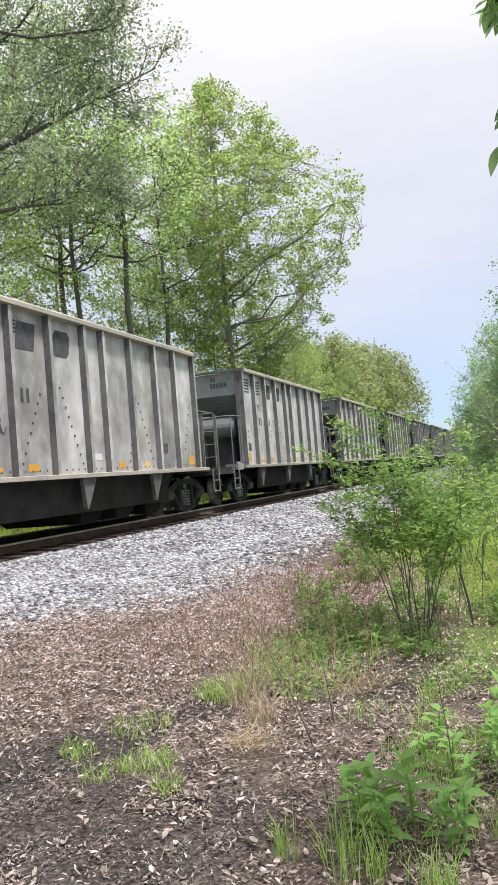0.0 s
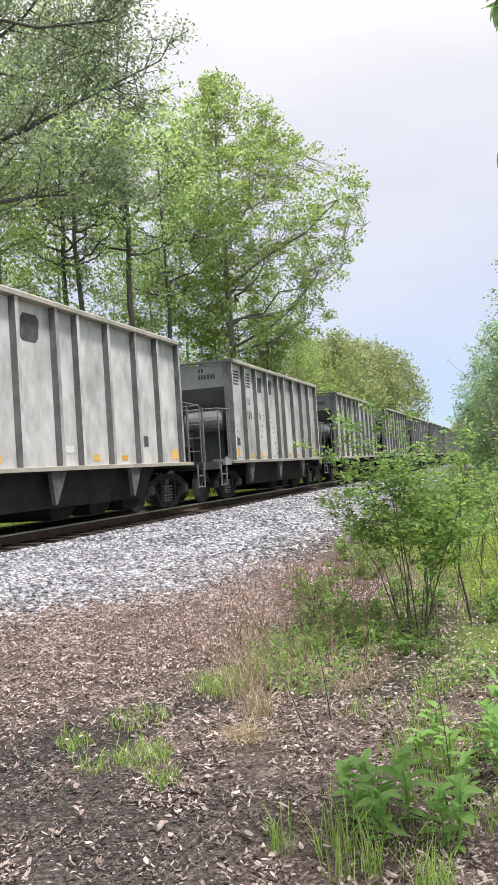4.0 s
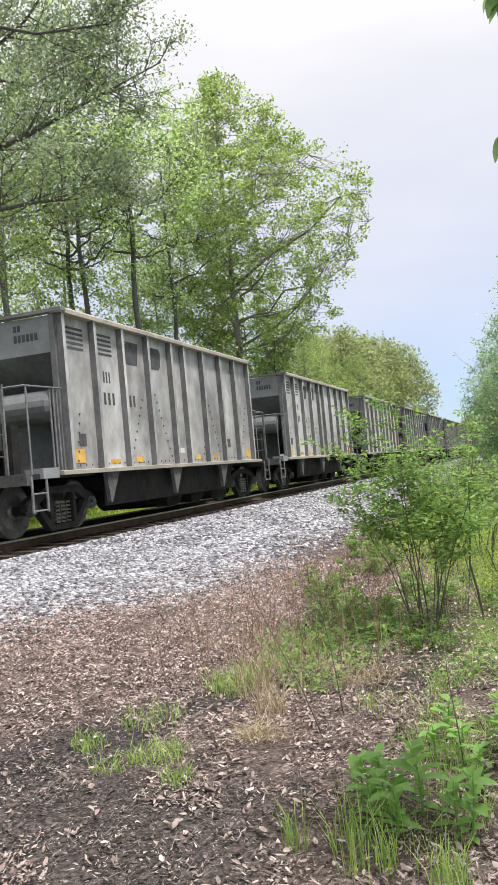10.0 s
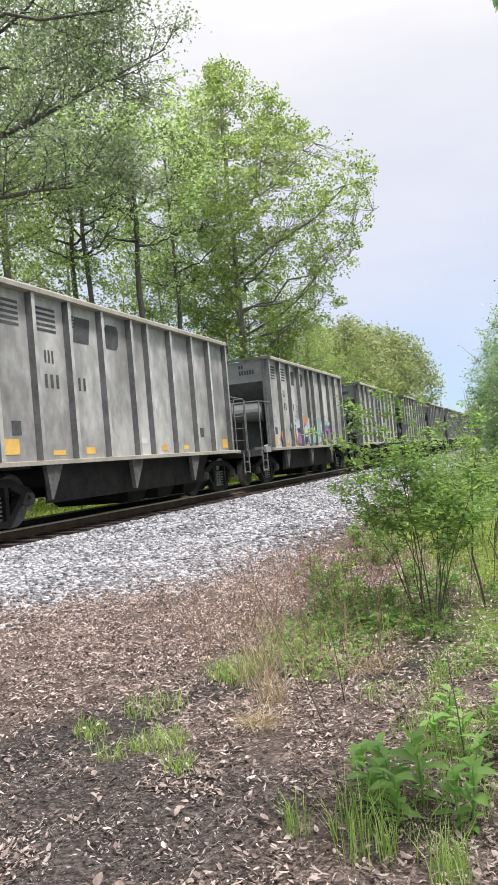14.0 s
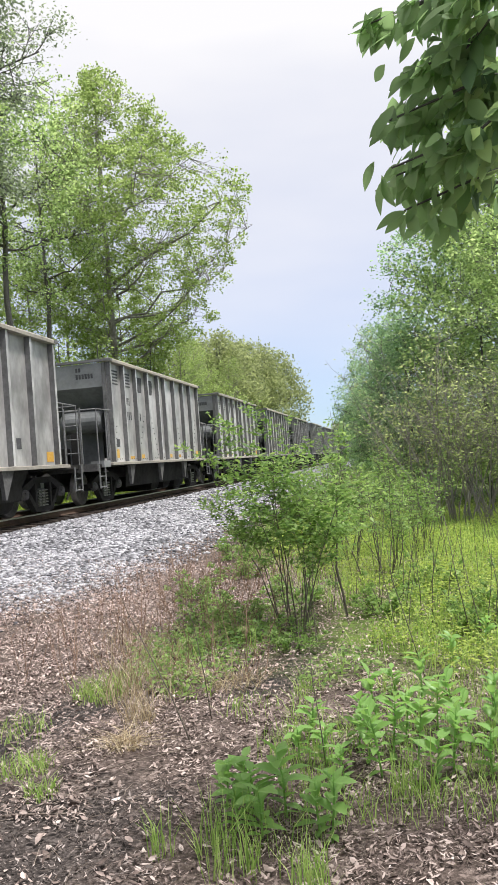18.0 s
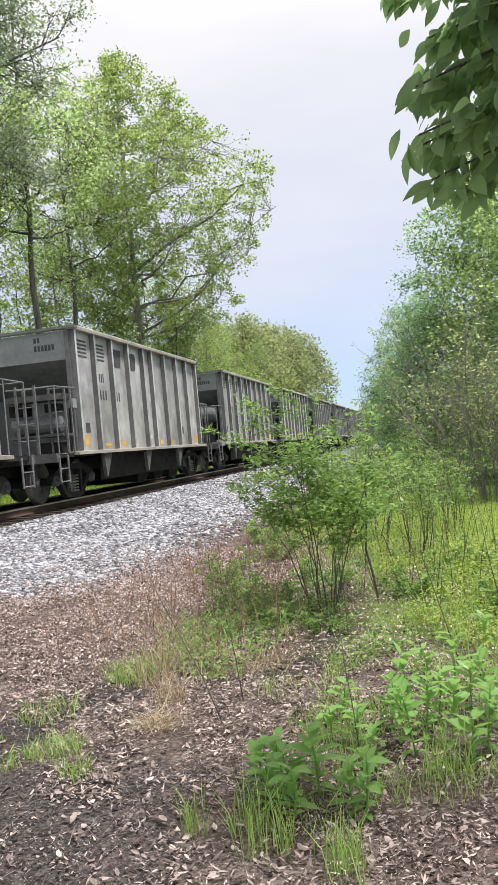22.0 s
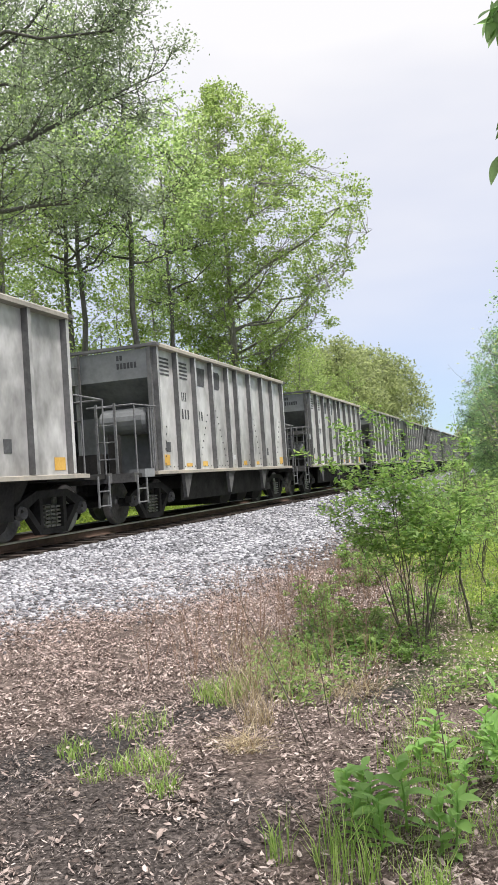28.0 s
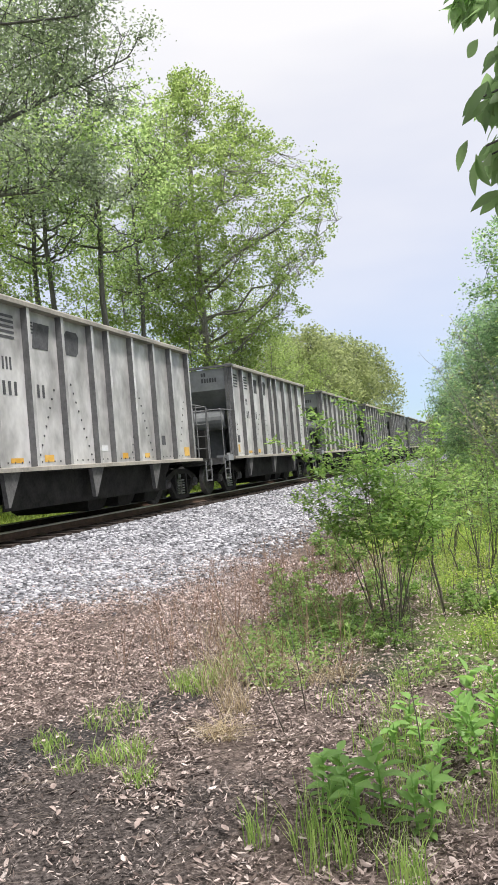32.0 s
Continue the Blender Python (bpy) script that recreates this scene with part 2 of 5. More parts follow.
M_WEED = leaf_material("bright_weed_leaves", (0.145, 0.27, 0.075), (0.24, 0.41, 0.12), (0.37, 0.54, 0.20), 0.45, 0.38)
M_COVER = leaf_material("yellow_green_ground_cover", (0.16, 0.235, 0.045), (0.30, 0.39, 0.085), (0.46, 0.54, 0.15), 0.5)
M_GRASS = leaf_material("green_grass_blades", (0.17, 0.28, 0.07), (0.31, 0.455, 0.125), (0.49, 0.61, 0.23), 0.5)
M_STRAW = leaf_material("dry_straw_blades", (0.25, 0.19, 0.11), (0.42, 0.34, 0.21), (0.60, 0.52, 0.36), translucent=0.25)

M_STALK = material("dry_reddish_stalks", ((0.3, (0.14, 0.08, 0.055)), (0.7, (0.36, 0.24, 0.17))), scale=5, fine=30, rough=0.85, bump=0, random_by="island", spread=0.2)


def spray(name, colour):
    return material(name, ((0.3, tuple(0.7 * c for c in colour)), (0.7, colour)), scale=3, fine=20, rough=0.55, bump=0)


M_TEAL = spray("teal_spray_paint", (0.25, 0.55, 0.50))
M_PALE = spray("white_spray_paint", (0.62, 0.66, 0.72))
M_PURPLE = spray("purple_spray_paint", (0.33, 0.18, 0.40))
M_ORANGE = spray("orange_spray_paint", (0.72, 0.30, 0.12))
M_NAVY = spray("navy_spray_paint", (0.05, 0.07, 0.16))
M_FADED = material("faded_orange_paint", ((0.32, (0.33, 0.32, 0.31)), (0.5, (0.47, 0.40, 0.33)), (0.62, (0.60, 0.42, 0.27)), (0.75, (0.62, 0.60, 0.57))), scale=1.8, fine=8, rough=0.55, bump=0.05, random_by="object", spread=0.05)


# ---------------------------------------------------------------- mesh helpers


def thing(name, label, category, group="", kind="", at=(0, 0, 0)):
    ob = new(name)
    ob.location = at
    return tagged(ob, label, category, group, kind)


def link_mesh(name, me, mat, parent=None, label="", kind=""):
    ob = new(name, me)
    if mat and not me.materials:
        me.materials.append(mat)
    if parent:
        ob.parent = parent
    return tagged(ob, label, kind=kind)


def shape(name, verts, faces, smooth=False):
    me = bpy.data.meshes.new(name)
    me.from_pydata([tuple(v) for v in verts], [], [tuple(f) for f in faces])
    if smooth:
        me.polygons.foreach_set("use_smooth", np.ones(len(me.polygons), bool))
    me.update()
    return me


class Geo:
    """Gathers simple solids into one mesh."""

    def __init__(self):
        self.v, self.f = [], []

    def box(self, x0, x1, y0, y1, z0, z1):
        n = len(self.v)
        self.v += [(x, y, z) for z in (z0, z1) for y in (y0, y1) for x in (x0, x1)]
        self.f += [tuple(n + i for i in q) for q in ((0, 2, 3, 1), (4, 5, 7, 6), (0, 1, 5, 4), (2, 6, 7, 3), (0, 4, 6, 2), (1, 3, 7, 5))]
        return self

    def prism(self, outline, axis, a, b):
        """An outline of two coordinates, drawn out along an axis from a to b."""
        n, k = len(self.v), len(outline)
        for d in (a, b):
            for p, q in outline:
                self.v.append({"x": (d, p, q), "y": (p, d, q), "z": (p, q, d)}[axis])
        self.f.append(tuple(range(n + k - 1, n - 1, -1)))
        self.f.append(tuple(range(n + k, n + 2 * k)))
        self.f += [(n + i, n + (i + 1) % k, n + k + (i + 1) % k, n + k + i) for i in range(k)]
        return self

    def rod(self, p, q, r, sides=6, r2=None):
        p, q = Vector(p), Vector(q)
        d = (q - p).normalized()
        u = d.orthogonal().normalized()
        w = d.cross(u)
        n = len(self.v)
        for c, rr in ((p, r), (q, r if r2 is None else r2)):
            for i in range(sides):
                a = 2 * math.pi * i / sides
                self.v.append(tuple(c + u * rr * math.cos(a) + w * rr * math.sin(a)))
        self.f += [(n + i, n + (i + 1) % sides, n + sides + (i + 1) % sides, n + sides + i) for i in range(sides)]
        self.f.append(tuple(range(n + sides - 1, n - 1, -1)))
        self.f.append(tuple(range(n + sides, n + 2 * sides)))
        return self

    def path(self, pts, r, sides=6):
        for p, q in zip(pts, pts[1:]):
            self.rod(p, q, r, sides)
        return self

    def lathe(self, profile, axis_y, axis_z, sides=28):
        """A profile of (x, radius) turned about an axis parallel to x."""
        n, k = len(self.v), len(profile)
        for i in range(sides):
            a = 2 * math.pi * i / sides
            for x, r in profile:
                self.v.append((x, axis_y + r * math.cos(a), axis_z + r * math.sin(a)))
        for i in range(sides):
            j = (i + 1) % sides
            for m in range(k - 1):
                self.f.append((n + i * k + m, n + j * k + m, n + j * k + m + 1, n + i * k + m + 1))
        return self

    def mesh(self, name):
        return shape(name, self.v, self.f)


def part(name, geo, mat, parent, label=""):
    return link_mesh(name, geo.mesh(name) if isinstance(geo, Geo) else geo, mat, parent, label)


def quad_mesh(name, corners, mat):
    """corners: (n, 4, 3) array; one quad each."""
    n = len(corners)
    me = bpy.data.meshes.new(name)
    me.vertices.add(4 * n)
    me.vertices.foreach_set("co", np.asarray(corners, np.float32).ravel())
    me.loops.add(4 * n)
    me.loops.foreach_set("vertex_index", np.arange(4 * n, dtype=np.int32))
    me.polygons.add(n)
    me.polygons.foreach_set("loop_start", np.arange(0, 4 * n, 4, dtype=np.int32))
    me.update(calc_edges=True)
    me.materials.append(mat)
    return me


def unit(a):
    return a / np.maximum(np.linalg.norm(a, axis=-1, keepdims=True), 1e-9)


def leaves(rng, centres, size, flat=0.5, slim=0.6, droop=0.25, fold=0.25):
    """Folded leaf quads about the centres: base, side, tip, side."""
    n = len(centres)
    along = rng.normal(size=(n, 3))
    along[:, 2] = along[:, 2] * (1 - flat) - droop
    along = unit(along)
    side = unit(np.cross(along, rng.normal(size=(n, 3)) * (1 - flat) + np.array([0, 0, 1.0])))
    up = np.cross(side, along)
    s = (size * rng.uniform(0.65, 1.3, n))[:, None]
    w = s * slim * 0.5
    lift = w * fold * rng.uniform(-1, 2.0, n)[:, None]
    base = centres - along * s * 0.5
    tip = centres + along * s * 0.5
    mid = centres - along * s * 0.08 + up * lift
    return np.stack([base, mid + side * w, tip, mid - side * w], 1)


def curled(rng, centres, size, slim):
    """Dry curled leaves of two quads joined at the midrib."""
    n = len(centres)
    a = rng.uniform(0, 2 * np.pi, n)
    along = unit(np.stack([np.cos(a), np.sin(a), rng.normal(size=n) * 0.36], 1))
    side = unit(np.cross(along, np.array([0, 0, 1.0]) + rng.normal(size=(n, 3)) * 0.35))
    up = np.cross(side, along)
    s, w = size[:, None], (size * slim * 0.5)[:, None]
    bow = s * rng.uniform(-0.1, 0.35, n)[:, None]
    lift = w * rng.uniform(-0.3, 1.2, n)[:, None]
    base, tip = centres - along * s * 0.5, centres + along * s * 0.5 + up * bow * 0.3

    def edge(sign, t, f):
        return centres + along * s * t + side * w * sign * f + up * (lift * rng.uniform(0.6, 1.3, n)[:, None] - bow * 0.4)

    l1, l2, r1, r2 = edge(-1, -0.2, 0.9), edge(-1, 0.22, rng.uniform(0.5, 1.0, n)[:, None]), edge(1, -0.2, 1.0), edge(1, 0.22, rng.uniform(0.5, 1.0, n)[:, None])
    v = np.stack([base, r1, r2, tip, l2, l1], 1).reshape(-1, 3)
    b = (np.arange(n) * 6)[:, None]
    f = np.concatenate([b + np.array([[0, 1, 2, 3]]), b + np.array([[0, 3, 4, 5]])], 1).reshape(-1)
    return v, f


def faces_mesh(name, verts, loops, mat):
    """A mesh of quads over shared vertices."""
    n = len(loops) // 4
    me = bpy.data.meshes.new(name)
    me.vertices.add(len(verts))
    me.vertices.foreach_set("co", verts.astype(np.float32).ravel())
    me.loops.add(4 * n)
    me.loops.foreach_set("vertex_index", loops.astype(np.int32))
    me.polygons.add(n)
    me.polygons.foreach_set("loop_start", np.arange(0, 4 * n, 4, dtype=np.int32))
    me.update(calc_edges=True)
    me.materials.append(mat)
    return me


def blades(rng, roots, height, width, lean=0.35, bend=0.35):
    """Grass blades of two quads each."""
    n = len(roots)
    a = rng.uniform(0, 2 * np.pi, n)
    out = np.stack([np.cos(a), np.sin(a), np.zeros(n)], 1)
    b = rng.uniform(0, 2 * np.pi, n)
    side = np.stack([np.cos(b), np.sin(b), np.zeros(n)], 1)
    h = (height * rng.uniform(0.45, 1.2, n))[:, None]
    w = (width * rng.uniform(0.7, 1.3, n))[:, None]
    up = np.array([0, 0, 1.0])
    ln = (lean * rng.uniform(0.1, 1.2, n))[:, None]
    mid = roots + up * h * 0.55 + out * h * ln * 0.4
    tip = roots + up * h * (1 - 0.3 * bend * rng.uniform(0, 1.5, n)[:, None]) + out * h * ln * (1 + bend)
    q1 = np.stack([roots - side * w, roots + side * w, mid + side * w * 0.8, mid - side * w * 0.8], 1)
    q2 = np.stack([mid - side * w * 0.8, mid + side * w * 0.8, tip + side * w * 0.08, tip - side * w * 0.08], 1)
    return np.concatenate([q1, q2])


def tubes(name, segs, mat, sides=6):
    """Tapered tubes from rows (x0, y0, z0, x1, y1, z1, r0, r1)."""
    segs = np.asarray(segs, float)
    p, q, r0, r1 = segs[:, :3], segs[:, 3:6], segs[:, 6], segs[:, 7]
    d = unit(q - p)
    ref = np.where(np.abs(d[:, 2:3]) > 0.9, np.array([[1.0, 0, 0]]), np.array([[0, 0, 1.0]]))
    u = unit(np.cross(d, ref))
    w = np.cross(d, u)
    a = 2 * np.pi * np.arange(sides) / sides
    ring = u[:, None, :] * np.cos(a)[None, :, None] + w[:, None, :] * np.sin(a)[None, :, None]
    lo = p[:, None, :] + ring * r0[:, None, None]
    hi = q[:, None, :] + ring * r1[:, None, None]
    n = len(segs)
    verts = np.concatenate([lo, hi], 1).reshape(-1, 3)
    base = (np.arange(n) * 2 * sides)[:, None]
    i = np.arange(sides)[None, :]
    j = (i + 1) % sides
    faces = np.stack([base + i, base + j, base + sides + j, base + sides + i], 2).reshape(-1)
    me = bpy.data.meshes.new(name)
    me.vertices.add(len(verts))
    me.vertices.foreach_set("co", verts.astype(np.float32).ravel())
    m = n * sides
    me.loops.add(4 * m)
    me.loops.foreach_set("vertex_index", faces.astype(np.int32))
    me.polygons.add(m)
    me.polygons.foreach_set("loop_start", np.arange(0, 4 * m, 4, dtype=np.int32))
    me.polygons.foreach_set("use_smooth", np.ones(m, bool))
    me.update(calc_edges=True)
    me.materials.append(mat)
    return me


def polyline(segs, pts, r0, r1):
    k = len(pts) - 1
    for i in range(k):
        a, b = r0 + (r1 - r0) * i / k, r0 + (r1 - r0) * (i + 1) / k
        segs.append((*pts[i], *pts[i + 1], a, b))


def loft(name, pts, r0, r1, mat, sides=7):
    """One closed tapered tube along a line of points."""
    pts = [Vector(p) for p in pts]
    v, f, k = [], [], len(pts)
    for i, p in enumerate(pts):
        d = (pts[min(i + 1, k - 1)] - pts[max(i - 1, 0)]).normalized()
        u = d.cross(Vector((0.31, 0.95, 0.1))).normalized()
        w = d.cross(u)
        r = r0 + (r1 - r0) * i / (k - 1)
        for q in range(sides):
            a = 2 * math.pi * q / sides
            v.append(p + u * r * math.cos(a) + w * r * math.sin(a))
    for i in range(k - 1):
        for q in range(sides):
            n = (q + 1) % sides
            f.append((i * sides + q, i * sides + n, (i + 1) * sides + n, (i + 1) * sides + q))
    f.append(tuple(range(sides - 1, -1, -1)))
    f.append(tuple(range((k - 1) * sides, k * sides)))
    me = shape(name, v, f, smooth=True)
    me.materials.append(mat)
    return me


def bough(rng, start, way, length, rise=0.25, steps=6, wobble=0.12):
    """A curving line of points from start along way, that bends upward by rise."""
    pts = [np.array(start, float)]
    d = unit(np.array(way, float))
    for _ in range(steps):
        d = unit(d + np.array([0, 0, rise / steps]) + rng.normal(size=3) * wobble)
        pts.append(pts[-1] + d * length / steps)
    return pts


# ---------------------------------------------------------------- ground
PROFILE = ((-400, 1.5), (-60, 1.0), (-20, 0.6), (-13.0, 0.26), (-11.8, 0.22), (-10.7, 0.50), (-10.3, 0.50), (-7.5, 0.50), (-7.15, 0.48), (-5.4, 0.27), (-4.2, 0.14), (-3.0, 0.04), (-2.0, 0.0), (400, 0.0))


def ground_z(x, y):
    x, y = np.asarray(x, float), np.asarray(y, float)
    z = np.interp(x, [p[0] for p in PROFILE], [p[1] for p in PROFILE])
    rough = np.where((x > -10.8) & (x < -7.0), 0.15, 1.0)
    z = z + rough * (0.025 * np.sin(1.9 * x + 0.7 * y) * np.sin(1.3 * y - 0.5 * x) + 0.012 * np.sin(5.1 * x + 1.0) * np.sin(4.3 * y))
    return z


def axis_steps(*spans):
    out = []
    for a, b, step in spans:
        out += list(np.arange(a, b, step))
    return np.array(out + [spans[-1][1]])


def build_ground():
    xs = axis_steps((-400, -60, 34), (-60, -20, 4), (-20, -12, 0.8), (-12, 4, 0.125), (4, 12, 0.5), (12, 60, 4), (60, 400, 34))
    ys = axis_steps((-440, -20, 30), (-20, 1, 1.5), (1, 14, 0.125), (14, 30, 0.4), (30, 80, 2.5), (80, 1200, 56))
    X, Y = np.meshgrid(xs, ys)
    Z = ground_z(X, Y)
    nx, ny = len(xs), len(ys)
    verts = np.stack([X, Y, Z], 2).reshape(-1, 3)
    i, j = np.meshgrid(np.arange(nx - 1), np.arange(ny - 1))
    a = (j * nx + i).ravel()
    faces = np.stack([a, a + 1, a + nx + 1, a + nx], 1)
    me = shape("ground", verts, faces, smooth=True)
    m = bpy.data.materials.new("wood_edge_ground")
    m.use_nodes = True
    t = m.node_tree
    t.nodes.clear()
    out = node(t, "ShaderNodeOutputMaterial")
    bsdf = node(t, "ShaderNodeBsdfPrincipled", Roughness=0.9)
    bsdf.inputs["Specular IOR Level"].default_value = 0.15
    co = t.nodes.new("ShaderNodeTexCoord")
    sep = t.nodes.new("ShaderNodeSeparateXYZ")
    t.links.new(co.outputs["Object"], sep.inputs["Vector"])

    def noise_fac(scale, detail=5.0):
        n = node(t, "ShaderNodeTexNoise", Scale=scale, Detail=detail, Roughness=0.65)
        t.links.new(co.outputs["Object"], n.inputs["Vector"])
        return n.outputs["Fac"]

    def calc(op, a, b, c=None):
        n = t.nodes.new("ShaderNodeMath")
        n.operation = op
        for k, v in enumerate((a, b, c)):
            if v is None:
                continue
            if isinstance(v, (int, float)):
                n.inputs[k].default_value = v
            else:
                t.links.new(v, n.inputs[k])
        return n.outputs["Value"]

    def step(v, lo, hi):
        n = node(t, "ShaderNodeMapRange")
        n.interpolation_type = "SMOOTHSTEP"
        n.inputs["From Min"].default_value, n.inputs["From Max"].default_value = lo, hi
        t.links.new(v, n.inputs["Value"])
        return n.outputs["Result"]

    def ramp(fac, *stops):
        r = t.nodes.new("ShaderNodeValToRGB")
        r.color_ramp.elements[0].position, r.color_ramp.elements[0].color = stops[0][0], (*stops[0][1], 1)
        r.color_ramp.elements[1].position, r.color_ramp.elements[1].color = stops[-1][0], (*stops[-1][1], 1)
        for p, c in stops[1:-1]:
            r.color_ramp.elements.new(p).color = (*c, 1)
        t.links.new(fac, r.inputs["Fac"])
        return r.outputs["Color"]

    def blend(fac, a, b):
        n = t.nodes.new("ShaderNodeMix")
        n.data_type = "RGBA"
        t.links.new(fac, n.inputs["Factor"])
        t.links.new(a, n.inputs["A"])
        t.links.new(b, n.inputs["B"])
        return n.outputs["Result"]

    x, y = sep.outputs["X"], sep.outputs["Y"]
    big, mid, fine = noise_fac(0.5), noise_fac(4.0), noise_fac(45.0, 3.0)
    litter = ramp(calc("MULTIPLY_ADD", fine, 0.6, calc("MULTIPLY", mid, 0.4)), (0.34, (0.032, 0.025, 0.021)), (0.5, (0.115, 0.088, 0.075)), (0.66, (0.30, 0.24, 0.21)))
    soil = ramp(fine, (0.34, (0.014, 0.013, 0.0125)), (0.5, (0.044, 0.039, 0.037)), (0.66, (0.115, 0.101, 0.094)))
    stone = ramp(fine, (0.3, (0.05, 0.05, 0.052)), (0.5, (0.17, 0.17, 0.18)), (0.7, (0.36, 0.36, 0.375)))
    green = ramp(calc("MULTIPLY_ADD", fine, 0.5, calc("MULTIPLY", mid, 0.5)), (0.3, (0.055, 0.085, 0.02)), (0.55, (0.13, 0.19, 0.04)), (0.75, (0.24, 0.31, 0.08)))
    wob = calc("MULTIPLY_ADD", mid, 1.1, -0.55)
    xs_w = calc("ADD", x, wob)
    # bare dark soil in a wheel rut near the camera
    dx = calc("SUBTRACT", x, calc("MULTIPLY_ADD", y, 0.375, -4.07))
    rut = calc("MULTIPLY", step(calc("ABSOLUTE", calc("ADD", dx, wob), 0.0), 0.6, 0.15), step(y, 5.5, 4.8))
    # trodden damp earth along the path's near end
    damp = calc("MULTIPLY", calc("MULTIPLY", step(calc("ADD", y, wob), 4.0, 3.5), step(xs_w, -0.9, -1.4)), 0.75)
    track = calc("MULTIPLY", step(calc("ABSOLUTE", calc("ADD", calc("SUBTRACT", x, calc("MULTIPLY_ADD", y, 0.28, -2.45)), calc("MULTIPLY", wob, 0.4)), 0.0), 0.34, 0.12), calc("MULTIPLY", step(y, 4.7, 5.3), step(y, 8.5, 7.7)))
    col = blend(calc("MAXIMUM", track, calc("MAXIMUM", rut, damp)), litter, soil)
    g_zone = calc("MULTIPLY", step(xs_w, -1.5, -0.3), step(calc("ADD", y, wob), 5.0, 6.6))
    g_zone = calc("MAXIMUM", g_zone, step(xs_w, -11.0, -12.6))
    # field beyond the track: its sunlit brightness is put into the colour
    sunlit_field = ramp(calc("MULTIPLY_ADD", fine, 0.5, calc("MULTIPLY", mid, 0.5)), (0.3, (0.20, 0.25, 0.07)), (0.7, (0.40, 0.45, 0.17)))
    g_zone = calc("MAXIMUM", g_zone, calc("MULTIPLY", step(xs_w, -3.4, -2.4), step(y, 12.0, 17.0)))
    col = blend(calc("MULTIPLY", g_zone, step(big, 0.25, 0.5)), col, green)
    col = blend(step(xs_w, -13.5, -16.0), col, sunlit_field)
    edge = calc("ADD", xs_w, calc("MULTIPLY", step(y, 9.5, 6.0), 1.1))
    grav = calc("MULTIPLY", step(edge, -3.7, -4.6), step(xs_w, -12.2, -11.2))
    col = blend(grav, col, stone)
    t.links.new(col, bsdf.inputs["Base Color"])
    b = node(t, "ShaderNodeBump", Strength=0.8, Distance=0.03)
    t.links.new(calc("MULTIPLY_ADD", mid, 0.4, fine), b.inputs["Height"])
    t.links.new(b.outputs["Normal"], bsdf.inputs["Normal"])
    t.links.new(bsdf.outputs["BSDF"], out.inputs["Surface"])
    ob = link_mesh("ground", me, m, kind="structure")
    return tagged(ob, "leaf-strewn earth and grass rising to a gravel track bed", "ground")


build_ground()
RAIL_Z, TRACK_X = 0.72, -8.85


def build_track():
    prof = ((-0.07, 0.0), (0.07, 0.0), (0.07, 0.012), (0.012, 0.03), (0.012, 0.115), (0.036, 0.125), (-0.036, 0.125), (-0.012, 0.115), (-0.012, 0.03), (-0.07, 0.012))
    head = ((-0.036, 0.125), (0.036, 0.125), (0.036, 0.150), (0.028, 0.158), (-0.028, 0.158), (-0.036, 0.150))
    for side in (-1, 1):
        x = TRACK_X + side * 0.755
        rail = thing("rail", "rust-brown steel rail with a worn bright head", "rail", "rails of the track", at=(x, 0, RAIL_Z - 0.158))
        part("web", Geo().prism(prof, "y", -420, 560), M_RAIL, rail)
        part("head", Geo().prism(head, "y", -420, 560), M_RAILHEAD, rail, "worn bright rail head")
    rng = np.random.default_rng(5)
    me = Geo().box(-1.37, 1.37, -0.115, 0.115, -0.17, 0.0)
    me.box(0.62, 0.89, -0.09, 0.09, 0.0, 0.012).box(-0.89, -0.62, -0.09, 0.09, 0.0, 0.012)
    tie = link_mesh("railroad_tie", me.mesh("railroad_tie"), M_TIE)
    tagged(tie, "dark creosoted wooden railroad tie under the rails", "railroad tie", "ties of the track")
    first = True
    for k in range(150):
        m = pose(TRACK_X + rng.uniform(-0.04, 0.04), 2 + 0.53 * k, RAIL_Z - 0.171, 0, 0, rng.uniform(-1, 1))
        if first:
            tie.matrix_basis = m
            first = False
        else:
            copy_thing(tie, m)


build_track()


# ---------------------------------------------------------------- hopper cars
PITCH, BODY = 12.92, 9.45
RIBS = (0.05, 1.09, 2.13, 3.23, 4.35, 5.04, 6.14, 7.26, 8.28, 9.40)


